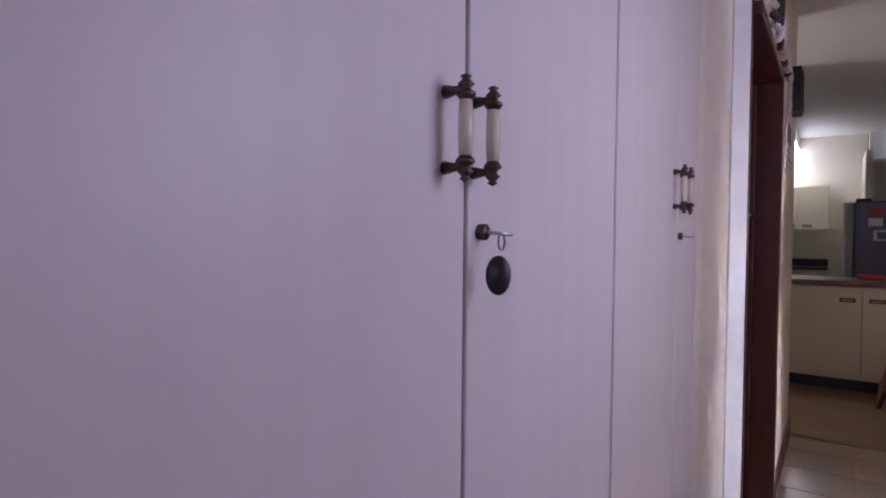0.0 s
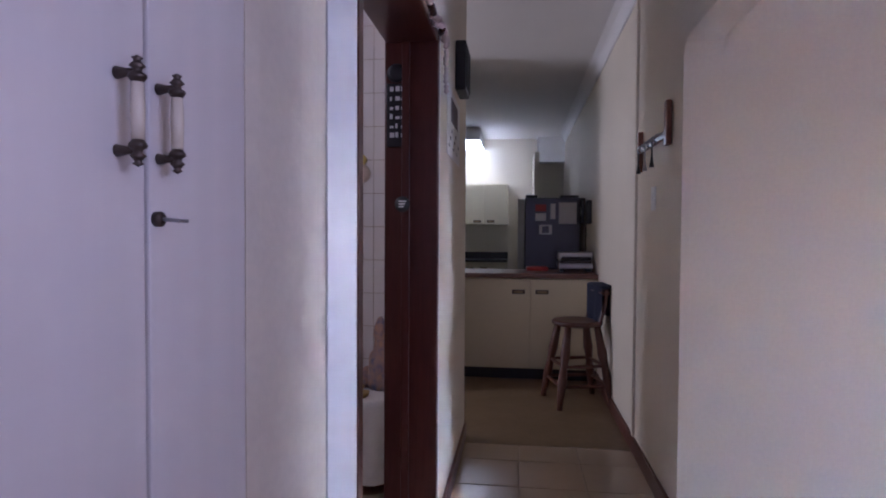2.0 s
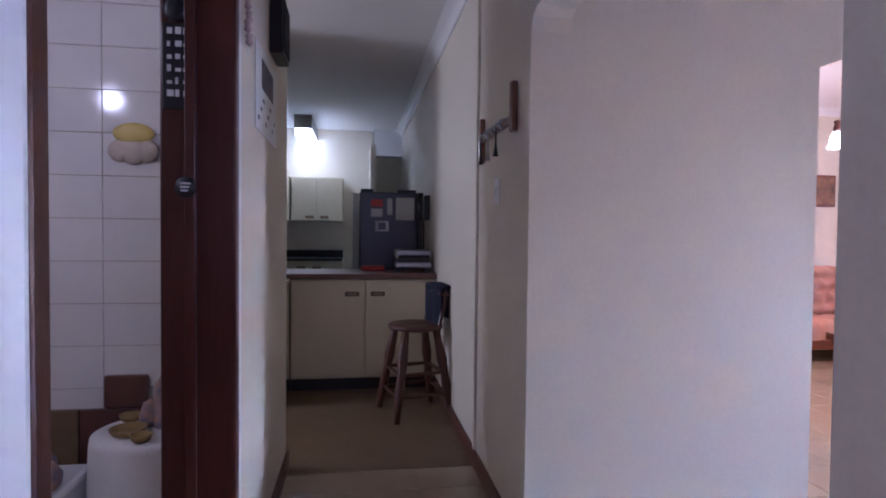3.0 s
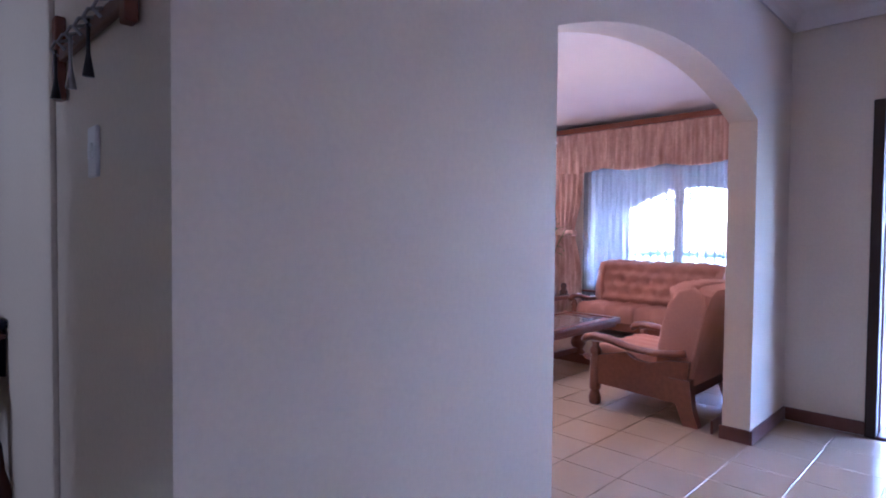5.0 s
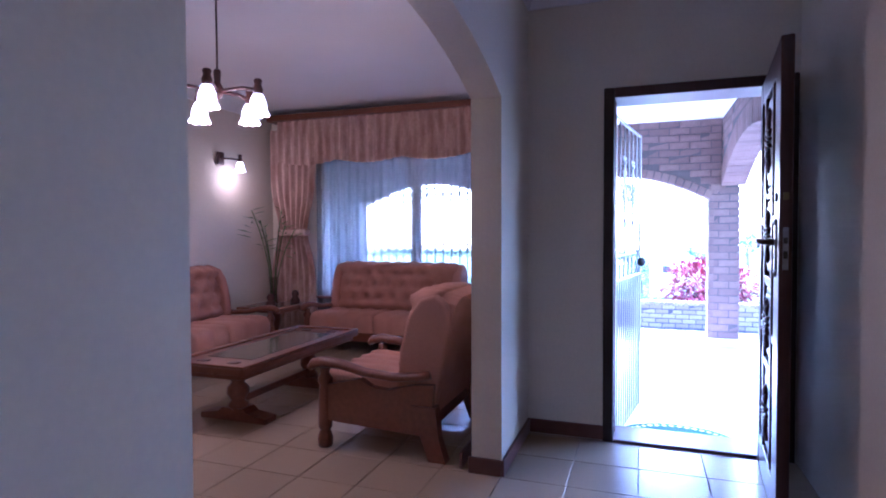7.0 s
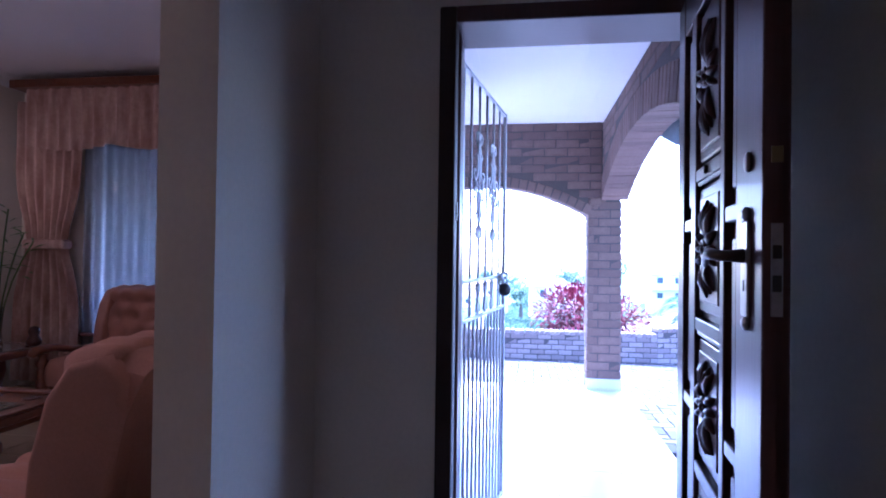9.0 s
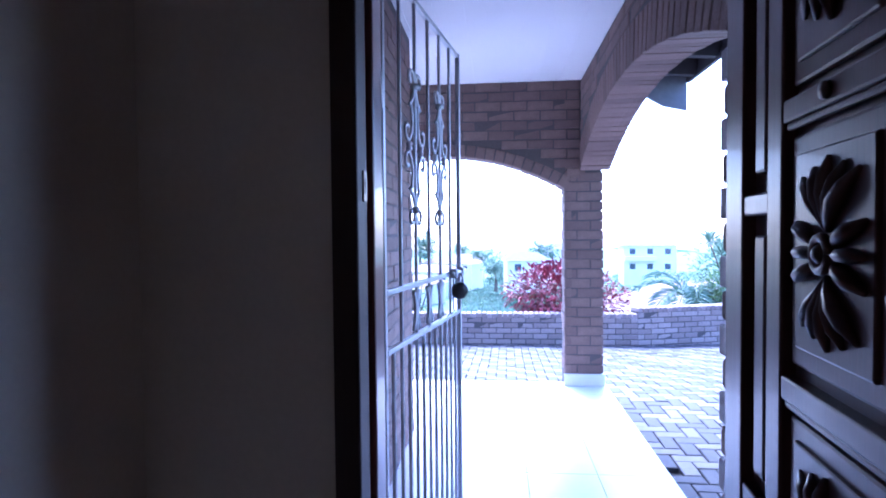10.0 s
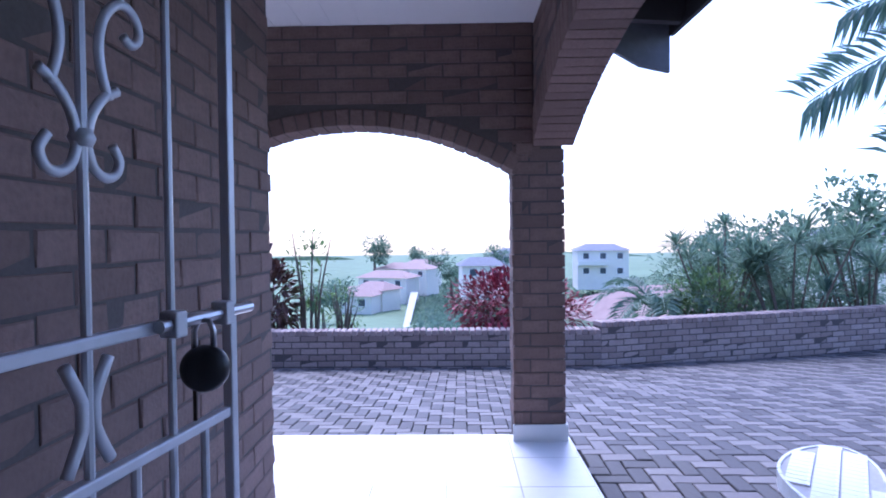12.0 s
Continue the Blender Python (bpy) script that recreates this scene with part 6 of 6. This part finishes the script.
smooth(structure(part("backdrop_ridge", prism([(-420, -40)] + [(-420 + 14 * k, -15 + 3 * math.sin(k * 0.35) + 1.5 * math.sin(k * 0.9)) for k in range(61)] + [(420, -40)], "x", 430, 440), GRASS), "far hazy ridge", "ridge"))

# ---- floor tiles ----
random.seed(12)
FT = 0.33
near, rest = [], []
for i in range(-10, 21):
    for j in range(-17, 12):
        x, y = FT * (i + 0.5), FT * (j + 0.5)
        inside_hall = (0.0 < x < 4.1 and -1.5 < y < 0.2)
        inside_pass = (-1.05 < x < 0.0 and -5.3 < y < 0.9)
        inside_liv = (0.5 < x < 6.5 and 0.0 < y < 3.8)
        room = (-2.7 < x < -1.1 and -1.6 < y < 0.6)
        if not (inside_hall or inside_pass or inside_liv or room):
            continue
        y0, y1 = y - FT / 2, min(y + FT / 2, 0.9) if inside_pass else y + FT / 2
        me = shared_box("floor_tile", FT - 0.006, round(y1 - y0 - 0.006, 4), 0.01, FLOOR_TILE, 0.0, 0, 0.0012)
        if y1 - y0 < 0.05:
            continue
        item = (me, pose(x, (y0 + y1) / 2, -0.005))
        (near if (x > 0.8 and y < 2.5) or (inside_pass and y > -0.8) else rest).append(item)
for owner, test in (("floor_hall", lambda x, y: x > 0.15 and y < 0.0), ("floor_living", lambda x, y: x > 0.15 and y >= 0.0), ("floor", lambda x, y: -1.1 < x <= 0.15), ("floor_tiled_room", lambda x, y: x <= -1.1)):
    lay("floor_tile", [p for p in near + rest if test(p[1].translation.x, p[1].translation.y)], bpy.data.objects[owner], 300, "beige floor tiles")

# kitchen side of the threshold and wall tiles of the small room
pcs = []
for i in range(8):
    for j in range(14):
        pcs.append((shared_box("wall_tile", 0.247, 0.182, 0.008, WALL_TILE, 0, 0, 0.001), pose(-2.6 + 0.25 * i, 0.598, 0.0935 + 0.185 * j, 90)))
lay("wall_tile", [p for p in pcs if p[1].translation.x < -1.2], bpy.data.objects["wall_tiled_room_north"])

# porch tiles
pcs = []
PT = 0.4
for i in range(10):
    for j in range(18):
        x0, y0 = 8.05 - PT * (i + 1), -1.78 + PT * j
        x1 = x0 + PT
        x0 = max(x0, 4.27)
        if x1 - x0 < 0.03 or (y0 > -0.3 and x1 < 6.7):
            continue
        pcs.append((shared_box("porch_tile", round(x1 - x0 - 0.004, 4), PT - 0.004, 0.008, PORCH_TILE, 0, 0, 0.001), pose((x0 + x1) / 2, y0 + PT / 2, -0.134)))
lay("porch_tile", pcs, bpy.data.objects["porch_floor"])
for x0, x1, y0, y1 in ((7.925, 8.262, -1.768, -1.75), (7.915, 7.93, -1.768, -1.41)):
    part("foot_tile", box(x0, x1, y0, y1, -0.3, -0.02, 0.002), PORCH_TILE, COLUMN)
part("edge_tile", box(8.05, 8.062, -1.78, 5.5, -0.3, -0.132, 0.002), PORCH_TILE, bpy.data.objects["porch_floor"])
part("edge_tile", box(4.45, 8.062, -1.792, -1.78, -0.3, -0.132, 0.002), PORCH_TILE, bpy.data.objects["porch_floor"])

# ---- bricks ----
BL, BH, JT = 0.223, 0.077, 0.009


def courses(u0, u1, v0, v1, keep, face, seed, clay=None, gap=0.0):
    """Stretcher courses on a wall face; face(u, v) gives the pose of a brick whose outer side is +z."""
    rnd = random.Random(seed)
    out = []
    n = 0
    v = v0 + BH / 2
    while v < v1 - 0.02:
        u = u0 - (0.5 * (BL + JT) if n % 2 else 0)
        while u < u1 - 0.01:
            a, b = max(u, u0), min(u + BL, u1)
            if b - a > 0.04 and keep((a + b) / 2, v, (b - a) / 2):
                L = round(b - a, 3)
                me = shared_box("brick", round(L - gap, 3), BH - gap, 0.05, clay or BRICK, 0.0025, rnd.randrange(5), 0.004)
                out.append((me, face((a + b) / 2, v) @ pose(0, 0, rnd.uniform(-0.004, 0.003))))
            u += BL + JT
        v += BH + JT
        n += 1
    return out


def face_south(y):
    return lambda u, v: pose(u, y + 0.02, v, 90)


def face_west(x):
    return lambda u, v: pose(x + 0.02, u, v, 90, 0, -90)


def face_east(x):
    return lambda u, v: pose(x - 0.02, u, v, 90, 0, 90)


def face_north(y):
    return lambda u, v: pose(u, y - 0.02, v, 90, 0, 180)


def always(u, v, h):
    return True


lay("brick", courses(4.27, 6.728, -0.13, 2.58, always, face_south(-0.22), 1), WALL_N, 300, "upper courses of brown bricks")
lay("brick", courses(-0.46, -0.22, -0.13, 2.58, always, lambda u, v: pose(4.24, u, v, 90, 0, 90), 2), bpy.data.objects["wall_outer_step"])


def above(points, lift):
    def test(u, v, h):
        for s in (-h, 0, h):
            x = u + s
            if points[0][0] - 0.0 < x < points[-1][0]:
                for (a, za), (b, zb) in zip(points, points[1:]):
                    if a <= x <= b:
                        z = za + (zb - za) * (x - a) / max(b - a, 1e-6)
                        if v - BH / 2 < z + lift:
                            return False
        return True
    return test


_p1, _p2 = above(P1, 0.1), above(P2, 0.1)
lay("brick", courses(-1.55, 3.9, 1.65, 2.6, lambda u, v, h: _p1(u, v, h) and _p2(u, v, h), face_west(7.93), 3)
    + courses(0.7, 1.1, -0.13, 1.64, always, face_west(7.93), 4), ARCADE, 300, "brown bricks of the arcade")
lay("brick", courses(4.45, 7.92, 1.72, 2.6, above(P3, 0.22), face_north(-1.56), 5), BEAM, 300, "brown bricks of the beam")


def voussoirs(points, make, depth):
    """Bricks set on end along an arch."""
    out = []
    length, run = 0.0, []
    for a, b in zip(points, points[1:]):
        run.append((length, a, b))
        length += math.hypot(b[0] - a[0], b[1] - a[1])
    n = int(length / (BH + 0.008))
    for k in range(n):
        s = (k + 0.5) * length / n
        l0, a, b = [r for r in run if r[0] <= s][-1]
        seg = math.hypot(b[0] - a[0], b[1] - a[1])
        f = (s - l0) / seg
        out.append(make(a[0] + (b[0] - a[0]) * f, a[1] + (b[1] - a[1]) * f, math.degrees(math.atan2(b[1] - a[1], b[0] - a[0])), depth, k))
    return out


def arch_west(u, v, ang, depth, k):
    me = shared_box("brick", BH, depth, 0.26, BRICK, 0.002, k % 5, 0.004)
    return (me, Matrix.Translation((8.05, u, v)) @ Matrix.Rotation(radians(ang), 4, "X") @ Matrix.Translation((0, 0, depth / 2 - 0.008)) @ pose(0, 0, 0, 90, 0, -90))


def arch_north(u, v, ang, depth, k):
    me = shared_box("brick", BH, depth, 0.262, BRICK, 0.002, k % 5, 0.004)
    return (me, Matrix.Translation((u, -1.68, v)) @ Matrix.Rotation(radians(-ang), 4, "Y") @ Matrix.Translation((0, 0, depth / 2 - 0.008)) @ pose(0, 0, 0, 90, 0, 180))


lay("brick", voussoirs(P1, arch_west, 0.105) + voussoirs(P2, arch_west, 0.105), ARCADE)
lay("brick", voussoirs(P3, arch_north, 0.222), BEAM)
lay("brick", courses(-1.755, -1.415, -0.02, 1.8, always, face_west(7.94), 6) + courses(-1.6, -1.415, 1.72, 1.9, always, face_west(7.94), 16)
    + courses(7.93, 8.26, -0.02, 1.8, always, face_north(-1.43), 7), COLUMN)


QUOIN = mat("pale_grey_corner_brick", (0.46, 0.42, 0.44), 0.7, grain=0.35, scale=50, stain=0.3, stain_scale=8, bump=0.5, per_piece=0.3)


for k in range(20):
    z = -0.128 + 0.0945 * k
    if k % 2:
        part("brick", box(4.16, 4.325, -1.5, -1.437, z, z + 0.086, 0.008), BRICK, PILLAR)
        part("corner_brick", box(4.334, 4.441, -1.8, -1.4345, z, z + 0.086, 0.006), QUOIN, PILLAR, "smooth pale grey corner brick")
    else:
        part("brick", box(4.16, 4.26, -1.5, -1.436, z, z + 0.086, 0.008), BRICK, PILLAR)
        part("corner_brick", box(4.269, 4.436 + 0.006 * (k % 4 == 0), -1.8, -1.438, z, z + 0.086, 0.014), BRICK, PILLAR)


def coping(u0, u1, make):
    return [make(u0 + 0.084 * (k + 0.5), k) for k in range(int((u1 - u0) / 0.084))]


# paler brick than on the porch, for both garden walls
BRICK_PALE = mat("pale_garden_brick", (0.46, 0.36, 0.325), 0.9, grain=0.4, scale=40, stain=0.4, stain_scale=3, bump=0.6, per_piece=0.5, other=(0.18, 0.13, 0.12))
g1 = courses(-3.0, 4.5, -0.62, -0.12, always, face_west(11.85), 8, clay=BRICK_PALE, gap=0.006)
cop = coping(-3.0, 4.5, lambda u, k: (shared_box("brick", 0.07, 0.24, 0.07, BRICK_PALE, 0.003, k % 5, 0.012), pose(11.955, u, -0.078 + random.uniform(-0.003, 0.003), 0, 0, 90)))
lay("brick", cop + g1, GW1, 300, "courses of brown bricks in the garden wall")
g2 = courses(0, 9.0, -0.8, -0.12, always, lambda u, v: pose(u, 0.02, v, 90), 9, clay=BRICK_PALE, gap=0.006)
cop = coping(0, 9.0, lambda u, k: (shared_box("brick", 0.07, 0.24, 0.07, BRICK_PALE, 0.003, k % 5, 0.012), pose(u, 0.105, -0.078 + random.uniform(-0.003, 0.003), 0, 0, 0)))
lay("brick", cop + g2, GW2, 300, "courses of brown bricks in the garden wall")

# ---- yard paving: herringbone ----
bm = bmesh.new()
_px = [3.0, 8.0, 12.6]
_rows = [[bm.verts.new((x, y, ground_z(x, 0) - 0.03)) for y in (-14, 8)] for x in _px]
for a, b in zip(_rows, _rows[1:]):
    bm.faces.new((a[0], a[1], b[1], b[0]))
bm.faces.new([bm.verts.new(p) for p in ((12.6, -14, ground_z(12.6, 0) - 0.03), (12.6, -3.4, ground_z(12.6, 0) - 0.03), (15.5, -14, ground_z(12.6, 0) - 0.03))])
YARD = structure(part("pavement", bm, SAND), "herringbone paved yard of grey-brown bricks", "paving")
random.seed(9)
near, rest = [], []
PW = 0.11
ang = radians(-1)
ca, sa = math.cos(ang), math.sin(ang)
PAVE = [[shared_box("paver", 2 * PW - 0.008, PW - 0.008, 0.05, m, 0.0015, k, 0.005) for k in range(5)] for m in (PAVER, PAVER_SHEEN)]
_dir = Vector((math.cos(radians(-74)), math.sin(radians(-74))))
for i in range(-150, 151):
    for j in range(-150, 151):
        d = (i - j) % 4
        if d not in (0, 3):
            continue
        cx, cy = (i + 1, j + 0.5) if d == 0 else (i + 0.5, j + 1)
        x, y = 9 + PW * (cx * ca - cy * sa), -3 + PW * (cx * sa + cy * ca)
        if not (4.5 < x < 14.6 and -10.5 < y < 3.2):
            continue
        if x < 8.12 and y > -1.86:
            continue
        if y > -3.0 and x > 11.8:
            continue
        side = (x - 11.85) * -_dir.y + (y + 3.0) * _dir.x
        if y <= -3.0 and side > -0.05:
            continue
        m = pose(x, y, ground_z(x, 0) - 0.022 + random.uniform(-0.0025, 0.0025), random.uniform(-0.6, 0.6), random.uniform(-0.6, 0.6) + (4.3 if x > 8 else 0), 0) @ pose(0, 0, 0, 0, 0, -1 if d == 0 else 89)
        # upright pavers take the sheen-coloured copy, a few swapped at random
        (near if (7.4 < x < 9.6 and -3.6 < y < -1.2) else rest).append((random.choice(PAVE[(d == 3) != (random.random() < 0.13)]), m))
lay("paver", near + rest, YARD, 300, "herringbone field of grey-brown brick pavers")
